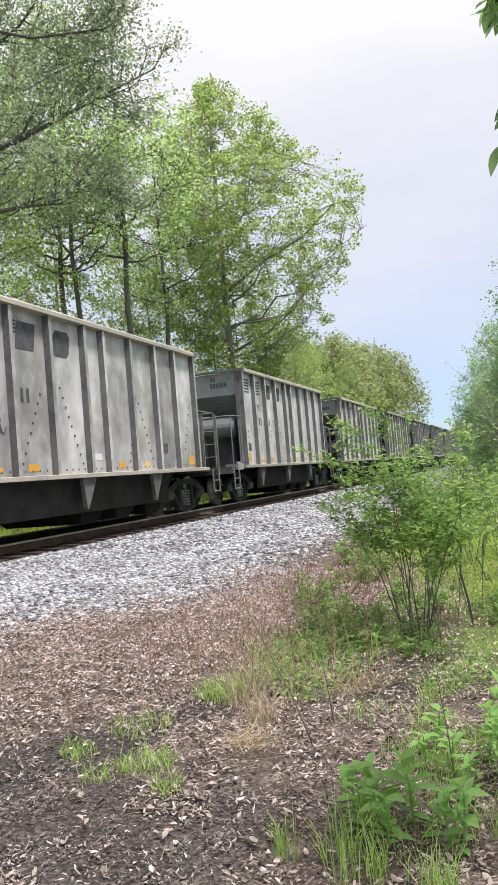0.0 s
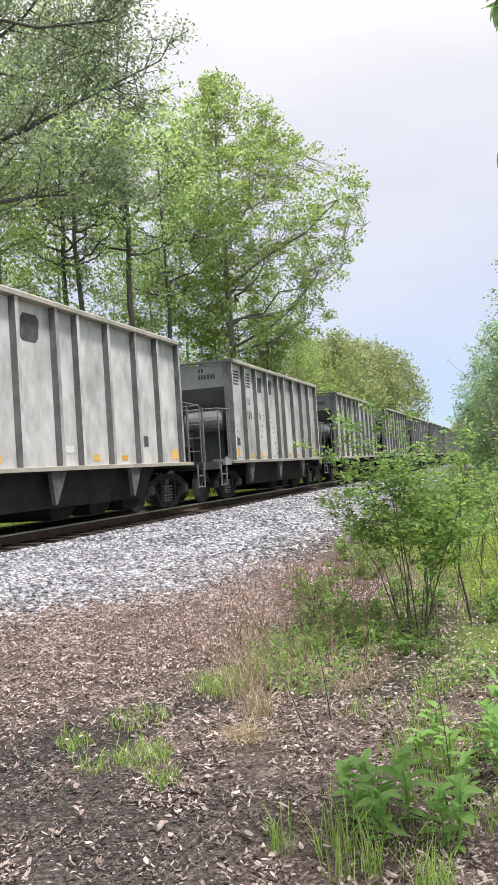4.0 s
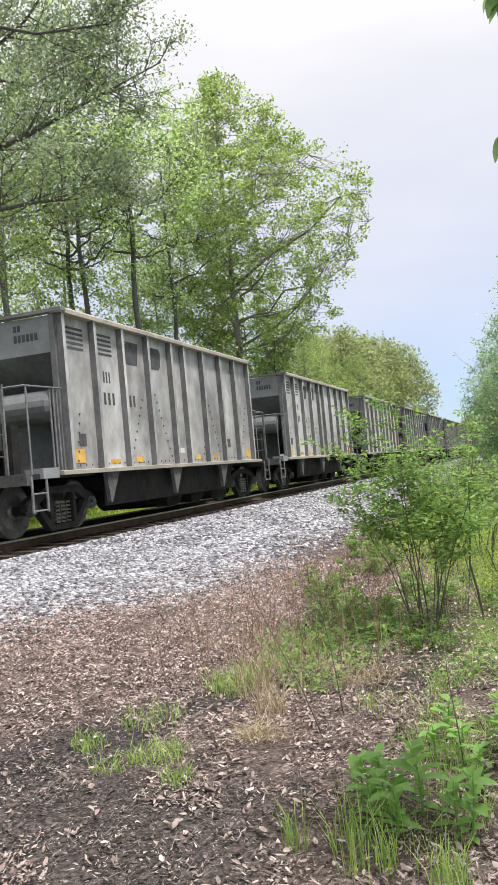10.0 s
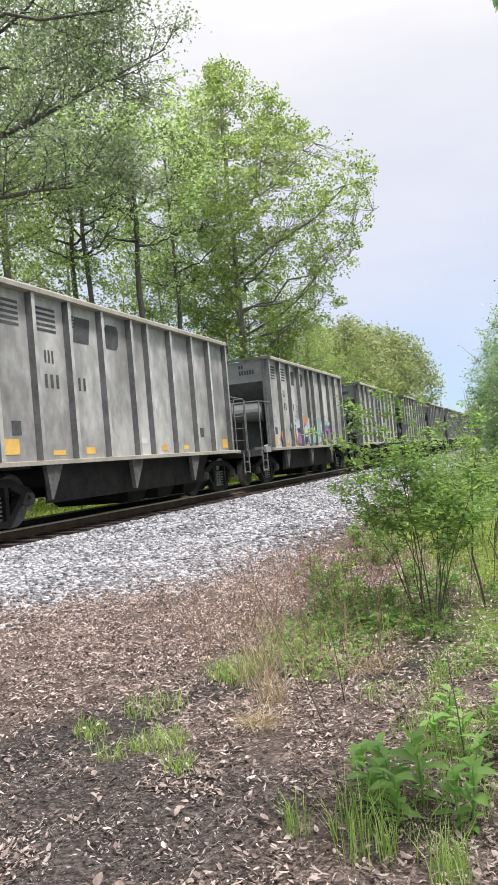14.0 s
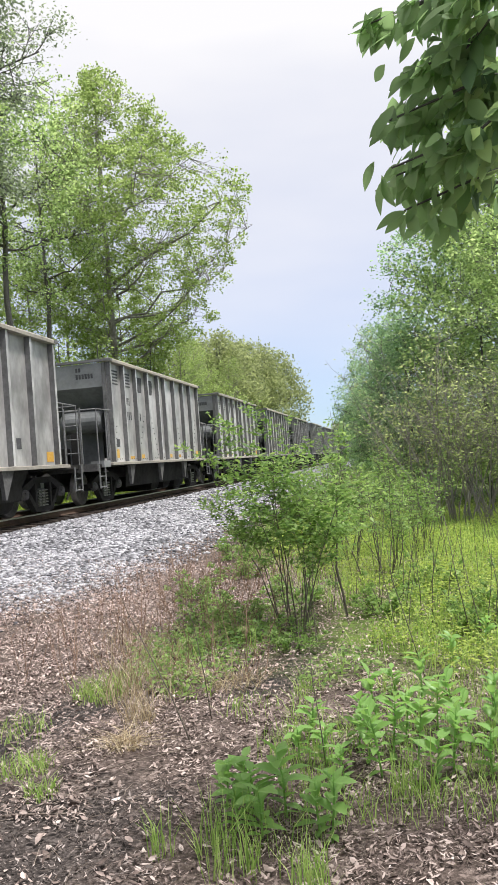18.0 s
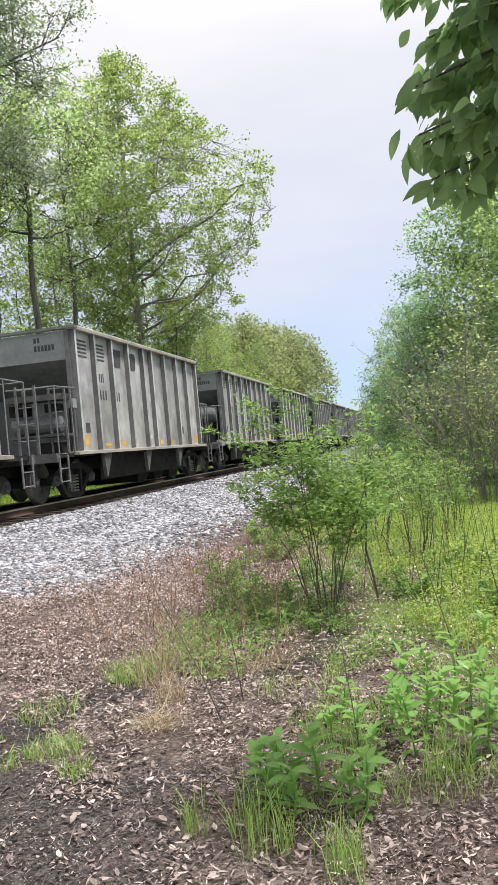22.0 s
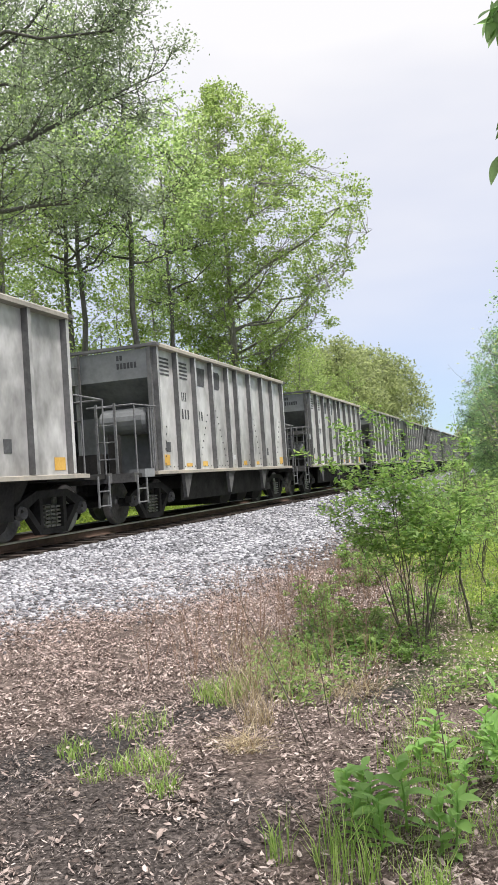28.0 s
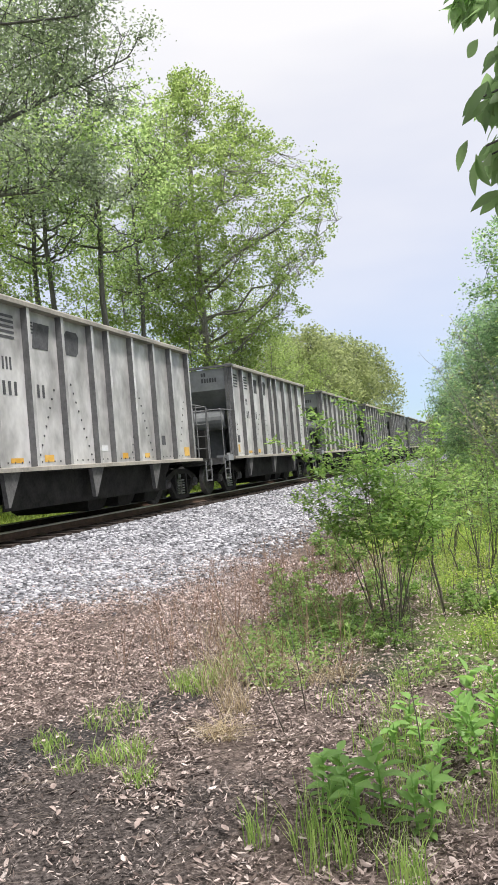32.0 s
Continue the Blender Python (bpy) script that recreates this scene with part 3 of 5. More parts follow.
def build_car(marked):
    """marked: the side, 1 or -1, that carries the stencils."""
    car = thing("hopper_car", "weathered grey open-top coal hopper railcar rolling on the track", "railcar", "hopper cars of the train")
    for s in (1, -1):
        x = 1.42 * s
        part("side_sheet", Geo().box(x - 0.012 * s, x, 0.0, BODY, 1.05, 3.76), M_CAR, car, "mottled pale grey steel side")
        part("top_chord", Geo().prism(((x - 0.05 * s, 3.77), (x + 0.16 * s, 3.77), (x + 0.16 * s, 3.84), (x + 0.13 * s, 3.87), (x - 0.05 * s, 3.87)), "y", -0.08, BODY + 0.08), M_CHORD, car, "dusty pale top rim")
        part("side_sill", Geo().prism(((x - 0.05 * s, 0.99), (x + 0.16 * s, 0.99), (x + 0.16 * s, 1.055), (x - 0.05 * s, 1.075)), "y", -0.35, BODY + 0.35), M_CHORD, car, "pale grey side sill")
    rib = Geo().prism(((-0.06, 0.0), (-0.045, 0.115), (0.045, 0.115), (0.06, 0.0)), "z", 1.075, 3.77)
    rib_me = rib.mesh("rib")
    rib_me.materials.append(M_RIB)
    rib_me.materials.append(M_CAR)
    # front face keeps the car paint, the webs carry the painted-in shade
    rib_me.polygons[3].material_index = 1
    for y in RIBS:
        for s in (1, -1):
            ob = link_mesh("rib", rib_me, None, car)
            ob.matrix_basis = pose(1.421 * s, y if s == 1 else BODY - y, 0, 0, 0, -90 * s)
    rivet = Geo()
    # bolts follow the slopes of the hopper floors
    for y0, z0, dy, count in ((0.35, 1.2, 0.03, 6), (2.35, 1.25, 0.085, 8), (3.55, 2.55, 0.075, 9), (5.95, 1.25, 0.055, 9), (6.5, 2.45, 0.07, 8), (8.75, 1.5, 0.06, 7)):
        down = -1 if z0 > 2 else 1
        for k in range(count):
            yy, zz = y0 + dy * k, z0 + down * 0.165 * k
            rivet.box(1.42, 1.434, yy, yy + 0.03, zz, zz + 0.035)
    for k in range(46):
        yy = 0.2 + 0.2 * k
        rivet.box(1.42, 1.43, yy, yy + 0.025, 1.13, 1.16)
    tagged(part("bolt_strip", rivet, M_MARK, car, "dark bolt heads"), kind="stuff")
    for e in (0, 1):
        def Y(v):
            return v if e == 0 else BODY - v
        a, b = sorted((Y(0.0), Y(0.012)))
        part("end_sheet", Geo().box(-1.41, 1.41, a, b, 3.12, 3.76), M_BAND, car, "pale grey upper end sheet")
        a, b = sorted((Y(-0.1), Y(0.06)))
        part("end_chord", Geo().box(-1.6, 1.6, a, b, 3.79, 3.85), M_RIB, car)
        part("slope_sheet", Geo().prism(((Y(0.0), 3.12), (Y(0.05), 3.12), (Y(2.1), 1.22), (Y(2.05), 1.22)), "x", -1.405, 1.405), M_END, car, "dark grey sloping end sheet")
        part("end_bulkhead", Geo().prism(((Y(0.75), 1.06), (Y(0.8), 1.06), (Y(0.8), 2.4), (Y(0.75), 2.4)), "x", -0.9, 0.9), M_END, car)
        a, b = sorted((Y(-1.2), Y(0.8)))
        part("platform", Geo().box(-1.45, 1.45, a, b, 0.95, 1.03), M_UNDER, car, "grimy end platform")
        a, b = sorted((Y(-1.28), Y(-1.14)))
        part("end_sill", Geo().box(-1.5, 1.5, a, b, 0.86, 1.05), M_GUSSET, car)
        for s in (1, -1):
            part("corner_post", Geo().box(1.36 * s - 0.05, 1.36 * s + 0.05, *sorted((Y(-0.06), Y(0.06))), 1.03, 3.76), M_RIB, car)
            if e == 0 and s == -1:
                part("end_stiffener", Geo().box(-0.49, -0.41, Y(-0.07), Y(0.0), 1.03, 3.75), M_END, car)
            rail = Geo()
            rail.path([(1.48 * s, Y(-1.1), 1.03), (1.48 * s, Y(-1.1), 2.44), (1.48 * s, Y(-0.08), 2.46)], 0.017)
            rail.path([(1.48 * s, Y(-0.35), 1.03), (1.48 * s, Y(-0.35), 2.46)], 0.017)
            part("handrail", rail, M_HAND, car, "pale grey tube handrail")
            lad = Geo()
            for dy in (-1.18, -0.78):
                lad.box(1.5 * s - 0.012, 1.5 * s + 0.012, *sorted((Y(dy), Y(dy + 0.045))), 0.42, 1.0)
            for z in (0.45, 0.72):
                lad.rod((1.5 * s, Y(-1.18), z), (1.5 * s, Y(-0.74), z), 0.014)
            part("step_ladder", lad, M_HAND, car)
        s = 1 if e == 0 else -1
        lad = Geo()
        for xx in (0.62, 1.05):
            lad.box(xx * s - 0.025, xx * s + 0.025, *sorted((Y(-1.16), Y(-1.12))), 1.03, 2.5)
        for z in (1.35, 1.7, 2.05, 2.42):
            lad.rod((0.62 * s, Y(-1.14), z), (1.05 * s, Y(-1.14), z), 0.014)
        part("end_ladder", lad, M_HAND, car, "pale grey end ladder")
        for w in (-1, 1):
            part("cross_rail", Geo().path([(1.48 * w, Y(-1.1), 2.44), (0.4 * w, Y(-1.12), 2.44)], 0.02), M_HAND, car)
        if e == 0:
            lad = Geo()
            for xx in (-0.35, -0.85):
                lad.box(xx - 0.025, xx + 0.025, *sorted((Y(-0.12), Y(-0.09))), 2.2, 3.76)
            for z in (2.3, 2.7, 3.1, 3.5):
                lad.rod((-0.85, Y(-0.1), z), (-0.35, Y(-0.1), z), 0.013)
            part("upper_ladder", lad, M_GUSSET, car)
            loop = Geo().path([(1.46, Y(-0.42), 1.06), (1.46, Y(-0.42), 2.42), (1.46, Y(-0.22), 2.42), (1.46, Y(-0.22), 1.06)], 0.018)
            part("grab_iron", loop, M_HAND, car, "pale bent tube grab iron")
            part("corner_step", Geo().box(1.16, 1.52, *sorted((Y(-0.85), Y(-0.4))), 0.95, 1.12), M_BAND, car, "scuffed pale corner step")
        else:
            # brake stand: a framed rack of shelves, reservoir and valve boxes
            lad = Geo()
            for xx in (-1.1, -1.46):
                lad.box(xx - 0.022, xx + 0.022, *sorted((Y(-0.62), Y(-0.58))), 1.03, 2.46)
            for z in (1.3, 1.62, 1.94, 2.26, 2.44):
                lad.rod((-1.46, Y(-0.6), z), (-1.1, Y(-0.6), z), 0.014)
            part("corner_ladder", lad, M_HAND, car, "pale grey corner ladder")
            part("stand_post", Geo().box(-0.56, -0.5, *sorted((Y(-0.66), Y(-0.6))), 1.03, 2.5), M_HAND, car)
            for z, h in ((2.2, 0.13), (1.42, 0.05)):
                part("stand_shelf", Geo().box(-1.4, -0.1, *sorted((Y(-0.7), Y(-0.18))), z, z + h), M_GUSSET, car, "scuffed grey shelf plate")
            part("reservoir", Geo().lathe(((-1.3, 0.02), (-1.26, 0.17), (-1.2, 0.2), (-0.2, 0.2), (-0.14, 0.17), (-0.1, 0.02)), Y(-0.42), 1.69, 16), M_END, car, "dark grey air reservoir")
            part("valve_box", Geo().box(-0.5, -0.14, *sorted((Y(-0.6), Y(-0.25))), 1.92, 2.16), M_UNDER, car)
            part("valve_box", Geo().box(-1.25, -0.95, *sorted((Y(-0.55), Y(-0.25))), 1.95, 2.13), M_UNDER, car)
            part("brake_cylinder", Geo().box(-1.3, -0.75, *sorted((Y(-0.6), Y(-0.25))), 1.06, 1.3), M_UNDER, car)
            part("bracket", Geo().box(-1.5, -1.36, *sorted((Y(-0.3), Y(-0.1))), 2.02, 2.22), M_BAND, car, "pale bracket at the corner post")
        coup = Geo().box(-0.12, 0.12, *sorted((Y(-1.6), Y(-0.9))), 0.72, 0.95)
        coup.box(-0.2, 0.2, *sorted((Y(-1.62), Y(-1.38))), 0.66, 1.0)
        part("coupler", coup, M_UNDER, car)
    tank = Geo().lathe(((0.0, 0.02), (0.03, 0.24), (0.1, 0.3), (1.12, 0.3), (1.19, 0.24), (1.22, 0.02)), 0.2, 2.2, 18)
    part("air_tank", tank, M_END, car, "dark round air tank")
    part("brake_gear", Geo().box(-0.2, 0.35, -0.6, -0.25, 1.05, 1.5).box(0.5, 0.7, -0.5, -0.3, 1.03, 1.9), M_UNDER, car)
    part("brake_wheel", Geo().lathe(((-0.55, 0.26), (-0.52, 0.28), (-0.49, 0.26), (-0.52, 0.24), (-0.55, 0.26)), -0.75, 1.6, 16), M_HAND, car)
    part("center_sill", Geo().box(-0.24, 0.24, -1.0, BODY + 1.0, 0.62, 0.94), M_UNDER, car, "black center sill")
    part("floor_frame", Geo().box(-1.5, 1.5, 1.6, BODY - 1.6, 0.97, 1.05), M_UNDER, car)
    for y in (5.15, 6.5, 7.85):
        y = y if marked == 1 else BODY - y
        g = Geo()
        n = len(g.v)
        for z, hy, hx in ((1.0, 0.66, 1.2), (0.66, 0.56, 1.08), (0.36, 0.42, 0.95), (0.2, 0.36, 0.9), (0.12, 0.24, 0.86)):
            g.v += [(-hx, y - hy, z), (hx, y - hy, z), (hx, y + hy, z), (-hx, y + hy, z)]
        for k in range(4):
            for i in range(4):
                j = (i + 1) % 4
                g.f.append((n + 4 * k + i, n + 4 * k + j, n + 4 * k + 4 + j, n + 4 * k + 4 + i))
        g.f.append((n + 16, n + 17, n + 18, n + 19))
        part("hopper_chute", g, M_UNDER, car, "black hopper outlet chute")
    for s in (1, -1):
        part("hopper_skirt", Geo().prism(((1.30 * s, 0.98), (1.24 * s, 0.36), (1.22 * s, 0.36), (1.26 * s, 0.98)), "y", 1.45, BODY - 1.45), M_UNDER, car, "black lower side plate")
    for y in (1.22, 4.06, 6.85):
        for s in (1, -1):
            g = Geo().prism([(v if s == 1 else BODY - v, z) for v, z in ((y - 0.10, 0.99), (y + 0.38, 0.99), (y + 0.04, 0.43), (y - 0.01, 0.43))], "x", *sorted((1.44 * s, 1.52 * s)))
            part("gusset", g, M_GUSSET, car, "scuffed triangular gusset plate")
    wheel_prof = ((-0.09, 0.2), (-0.07, 0.40), (-0.09, 0.455), (-0.03, 0.457), (0.0, 0.457), (0.035, 0.45), (0.05, 0.43), (0.03, 0.38), (0.005, 0.30), (0.015, 0.14), (0.06, 0.11), (0.06, 0.02))
    for cy in (0.2, BODY - 0.2):
        truck = link_mesh("truck", Geo().box(-1.0, 1.0, cy - 0.17, cy + 0.17, 0.42, 0.72).mesh("truck"), M_UNDER, car, "four-wheel cast steel truck")
        for s in (1, -1):
            x = 1.02 * s
            xs = sorted((x, x + 0.13 * s))

            def rim(*outline):
                return [(cy + v, z) for v, z in outline]
            fr = Geo().prism(rim((-1.06, 0.44), (-1.06, 0.58), (-0.9, 0.66), (-0.45, 0.82), (0.45, 0.82), (0.9, 0.66), (1.06, 0.58), (1.06, 0.44), (0.8, 0.5), (0.42, 0.69), (-0.42, 0.69), (-0.8, 0.5)), "x", *xs)
            fr.prism(rim((-0.84, 0.53), (-0.40, 0.07), (0.40, 0.07), (0.84, 0.53), (0.70, 0.54), (0.34, 0.17), (-0.34, 0.17), (-0.70, 0.54)), "x", *xs)
            fr.box(*xs, cy - 0.40, cy - 0.31, 0.12, 0.72).box(*xs, cy + 0.31, cy + 0.40, 0.12, 0.72)
            part("side_frame", fr, M_UNDER, truck, "black cast side frame")
            for dy in (-0.16, 0.0, 0.16):
                edge = [(x + 0.02 * s, 0.172)]
                for k in range(6):
                    z = 0.175 + 0.066 * k
                    edge += [(x + 0.05 * s, z), (x + 0.12 * s, z + 0.01), (x + 0.12 * s, z + 0.04), (x + 0.05 * s, z + 0.05)]
                edge.append((x + 0.02 * s, 0.57))
                part("spring", Geo().prism(edge, "y", cy + dy - 0.065, cy + dy + 0.065), M_STEEL, truck)
            for dy in (-0.91, 0.91):
                w = Geo().lathe([(0.755 * s + p * s, r) for p, r in wheel_prof], cy + dy, 0.457, 28)
                me = w.mesh("wheel")
                part("wheel", me, M_STEEL, truck, "worn steel wheel")
                cap = Geo().lathe(((1.1 * s, 0.02), (1.2 * s, 0.10), (1.1 * s, 0.13)), cy + dy, 0.47, 14)
                part("bearing_cap", cap, M_GUSSET, truck)
        for dy in (-0.91, 0.91):
            part("axle", Geo().rod((-1.05, cy + dy, 0.457), (1.05, cy + dy, 0.457), 0.085, 10), M_UNDER, truck)
    # markings: dark stripes and blocks, number bars, reflectors
    for s in (marked,):
        def YY(a, b):
            return sorted((a, b)) if s == 1 else sorted((BODY - a, BODY - b))
        x0, x1 = sorted((1.421 * s, 1.426 * s))
        for y0, y1 in ((0.2, 0.82), (1.24, 1.84)):
            g = Geo()
            for k in range(5):
                g.box(x0, x1, *YY(y0, y1), 3.20 + 0.088 * k, 3.245 + 0.088 * k)
            tagged(part("stripe_block", g, M_MARK, car, "faded dark horizontal stripes"), kind="stuff")
        g = Geo()
        for k in range(4):
            g.box(x0, x1, *YY(2.22, 2.42), 3.37 + 0.06 * k, 3.40 + 0.06 * k)
        q = [(2.36, 3.12), (2.86, 3.12), (2.95, 3.58), (2.45, 3.58)]
        q = q if s == 1 else [(BODY - a, b) for a, b in q]
        g.prism(q, "x", x0, x1)
        part("emblem_block", g, M_MARK, car, "faded dark angular emblem")
        q = [(3.43, 3.19), (3.50, 3.12), (3.86, 3.12), (3.94, 3.2), (3.98, 3.5), (3.91, 3.58), (3.55, 3.58), (3.47, 3.5)]
        q = q if s == 1 else [(BODY - a, b) for a, b in q]
        part("emblem_block", Geo().prism(q, "x", x0, x1), M_MARK, car, "faded dark rounded emblem")
        for y0, y1, z0, z1 in ((1.45, 1.76, 2.68, 2.89), (1.42, 1.90, 2.26, 2.49), (2.26, 2.74, 2.26, 2.49)):
            g = Geo()
            width = (y1 - y0) / 3
            for k in range(3):
                g.box(x0, x1, *YY(y0 + k * width, y0 + k * width + 0.45 * width), z0, z1)
            tagged(part("number_bar", g, M_MARK, car, "dark stencilled number bars"), kind="stuff")
        for y0, y1, z0, z1 in ((0.24, 0.6, 1.18, 1.42), (1.5, 1.85, 1.14, 1.22), (2.5, 2.8, 1.14, 1.26), (5.5, 5.75, 1.14, 1.26), (6.6, 6.85, 1.14, 1.24), (8.95, 9.28, 1.14, 1.36)):
            part("reflector", Geo().box(x0, x1, *YY(y0, y1), z0, z1), M_YELLOW, car, "yellow reflector patch")
        part("data_plate", Geo().box(x0, x1, *YY(0.45, 0.68), 1.48, 1.7), M_MARK, car)
        part("data_plate", Geo().box(x0, x1, *YY(7.6, 7.8), 1.42, 1.64), M_MARK, car)
        part("data_plate", Geo().box(x0, x1, *YY(4.6, 4.85), 1.3, 1.42), M_WHITE, car)
    for e in (0, 1):
        s = 1 if e == 0 else -1
        ys = (-0.006, -0.001) if e == 0 else (BODY + 0.001, BODY + 0.006)
        g = Geo()
        for k in range(6):
            g.box(*sorted((s * (0.55 + 0.085 * k), s * (0.61 + 0.085 * k))), *ys, 3.36, 3.49)
        tagged(part("number_bar", g, M_MARK, car, "dark stencilled number bars"), kind="stuff")
        g = Geo()
        for k in range(2):
            g.box(*sorted((s * (0.55 + 0.085 * k), s * (0.61 + 0.085 * k))), *ys, 3.55, 3.66)
        tagged(part("number_bar", g, M_MARK, car, "dark stencilled mark bars"), kind="stuff")
    return car


FIRST = 21.09
TRAVEL = ((0, 0), (2, 19.87), (6, 59.75), (7, 69.8), (8, 79.76), (9, 89.85), (10, 100.02), (11, 110.24), (13, 130.59), (17, 171.66), (20, 203.24), (22, 224.67), (26, 268.01), (29, 300.98), (30, 311.94), (32, 334.67))
# the cars that run with their brake end ahead
TURNED = (2, 3, 10, 11, 13, 14, 18, 20, 22, 24, 25, 29, 33)
CARS = []
plain_car, brake_car = build_car(1), build_car(-1)
for k in range(38):
    master = brake_car if k in TURNED else plain_car
    CARS.append(master if k == 0 or k == TURNED[0] else copy_thing(master, Matrix()))


# ---------------------------------------------------------------- trees


def grow_tree(rng, height, trunk_r, crown_from, limbs, reach, lean=(0, 0), subs=6, twigs=5, per=16, spread=0.33, leaf=0.17, rise=0.5, extra=(), droop=0.25):
    """Skeleton and leaf centres of a broadleaf tree at the origin. reach(u, azimuth): limb length at the crown's relative height."""
    segs, centres = [], []
    k = 12
    trunk = [np.array([lean[0] * (i / k) ** 1.3 * height + rng.normal() * 0.05 * (i > 0), lean[1] * (i / k) ** 1.3 * height + rng.normal() * 0.05 * (i > 0), height * i / k * 0.96]) for i in range(k + 1)]
    polyline(segs, trunk, trunk_r, max(0.02, trunk_r * 0.12))

    def clump(p, s, n):
        centres.append(p + np.clip(rng.normal(size=(n, 3)), -1.5, 1.5) * s * np.array([1, 1, 0.75]))

    def limb(start, way, length, r, rise_by, pts=None, subs=subs):
        pts = pts or bough(rng, start, way, length, rise_by)
        polyline(segs, pts, r, r * 0.25)
        for q in range(subs):
            f = 0.3 + 0.7 * (q + rng.uniform(0, 0.8)) / subs
            i = min(int(f * (len(pts) - 1)), len(pts) - 2)
            p = pts[i] + (pts[i + 1] - pts[i]) * (f * (len(pts) - 1) - i)
            main = unit(pts[i + 1] - pts[i])
            turn = unit(main + rng.normal(size=3) * 0.75 + np.array([0, 0, 0.15]))
            sl = length * (0.42 - 0.22 * f) * rng.uniform(0.7, 1.3) + 0.3
            sp = bough(rng, p, turn, sl, 0.3, 4)
            polyline(segs, sp, r * 0.24, r * 0.06)
            for _ in range(twigs):
                g = rng.uniform(0.25, 1.0)
                i2 = min(int(g * 4), 3)
                p2 = sp[i2] + (sp[i2 + 1] - sp[i2]) * (g * 4 - i2)
                tw = unit(unit(sp[i2 + 1] - sp[i2]) + rng.normal(size=3) * 0.9) * rng.uniform(0.25, 0.75)
                segs.append((*p2, *(p2 + tw), r * 0.09 + 0.004, 0.004))
                clump(p2 + tw * 0.9, spread, max(3, int(per * rng.uniform(0.4, 1.5))))
        clump(pts[-1], spread, per)

    for i in range(limbs):
        u = (i + rng.uniform(0, 1)) / limbs
        h = height * (crown_from + (0.97 - crown_from) * u) * 0.96
        az = i * 2.39996 + rng.uniform(-0.4, 0.4)
        base = np.array([np.interp(h, [p[2] for p in trunk], [p[c] for p in trunk]) for c in range(3)])
        up = 0.25 + 0.85 * u
        length = reach(u, az) * rng.uniform(0.8, 1.15)
        r = trunk_r * (1 - u * 0.85) * 0.42
        limb(base, (math.cos(az), math.sin(az), up), length, r * 0.75, rise)
    for r, line in extra:
        line = [np.array(p) for p in line]
        limb(line[0], None, 4.2, r, rise, line, 16)
    clump(trunk[-1], spread * 1.8, per * 2)
    return segs, np.concatenate(centres)


def grow_full(rng, height, trunk_r, profile, limbs, clumps, per, spread, leaf, gap=-0.12, gap_scale=0.3, lean=(0, 0), shell=0.5, extra=()):
    """A crown filled with leaf clumps inside a profile of rows (height, radius on the -x side, radius on the +x side), each clump on a twig from the nearest limb."""
    k = 14
    trunk = np.array([(lean[0] * (i / k) ** 1.3 * height + rng.normal() * 0.06 * (i > 0), lean[1] * (i / k) ** 1.3 * height + rng.normal() * 0.06 * (i > 0), height * i / k * 0.97) for i in range(k + 1)])
    segs, nodes = [], []
    polyline(segs, list(trunk), trunk_r, max(0.02, trunk_r * 0.1))
    zs, lo, hi = np.array(profile).T

    def radius(z, az):
        a, b = np.interp(z, zs, lo), np.interp(z, zs, hi)
        return a + (b - a) * (0.5 + 0.5 * np.cos(az))

    def axis(z):
        return np.column_stack([np.interp(z, trunk[:, 2], trunk[:, c]) for c in range(3)])

    for i in range(limbs):
        z = zs[0] + (zs[-1] - zs[0]) * (0.12 + 0.86 * (i + rng.uniform(0, 1)) / limbs)
        az = i * 2.39996 + rng.uniform(-0.5, 0.5)
        r = float(radius(z, az)) * rng.uniform(0.75, 0.95)
        start = axis(np.array([max(zs[0] * 0.8, z - r * rng.uniform(0.35, 0.6))]))[0]
        end = axis(np.array([z]))[0] + np.array([math.cos(az), math.sin(az), 0]) * r
        end[2] = z + rng.normal() * 0.3
        n = 8
        pts = [start + (end - start) * q / n + np.array([0, 0, -0.09 * r * math.sin(math.pi * q / n)]) + rng.normal(size=3) * 0.04 * r * (q > 0) * 0.5 for q in range(n + 1)]
        rr = trunk_r * 0.34 * (1 - 0.75 * i / limbs)
        polyline(segs, pts, rr, rr * 0.2)
        nodes += pts[2:]
    for r, line in extra:
        pts = [np.array(p) for p in line]
        polyline(segs, pts, r, r * 0.3)
        nodes += pts[1:]
    nodes = np.array(nodes + list(trunk[k // 2:]))
    n = clumps * 3
    z = rng.uniform(zs[0], zs[-1], n)
    az = rng.uniform(0, 2 * np.pi, n)
    big = np.maximum(lo.max(), hi.max())
    rmax = radius(z, az)
    ok = rng.uniform(0, 1, n) < (rmax / big) ** 1.2 + 0.06
    p = axis(z)
    u = rng.uniform(0, 1, n) ** shell
    p[:, 0] += np.cos(az) * rmax * u
    p[:, 1] += np.sin(az) * rmax * u
    p[:, 2] = z
    off = rng.uniform(0, 50)
    nz = np.array([noise.noise((q[0] * gap_scale + off, q[1] * gap_scale, q[2] * gap_scale)) for q in p])
    p = p[ok & (nz > gap)][:clumps]
    centres = []
    for q in p:
        near = nodes[np.argsort(((nodes - q) ** 2).sum(1) + 2.0 * np.maximum(0, nodes[:, 2] - q[2]) ** 2)[rng.integers(0, 5)]]
        mid = (near + q) / 2 + rng.normal(size=3) * 0.12
        polyline(segs, [near, mid, q], min(0.015, trunk_r * 0.07), 0.005)
        centres.append(q + np.clip(rng.normal(size=(max(4, int(per * rng.uniform(0.5, 1.5))), 3)), -1.5, 1.5) * spread * rng.uniform(0.7, 1.3) * np.array([1, 1, 0.7]))
    return segs, np.concatenate(centres)


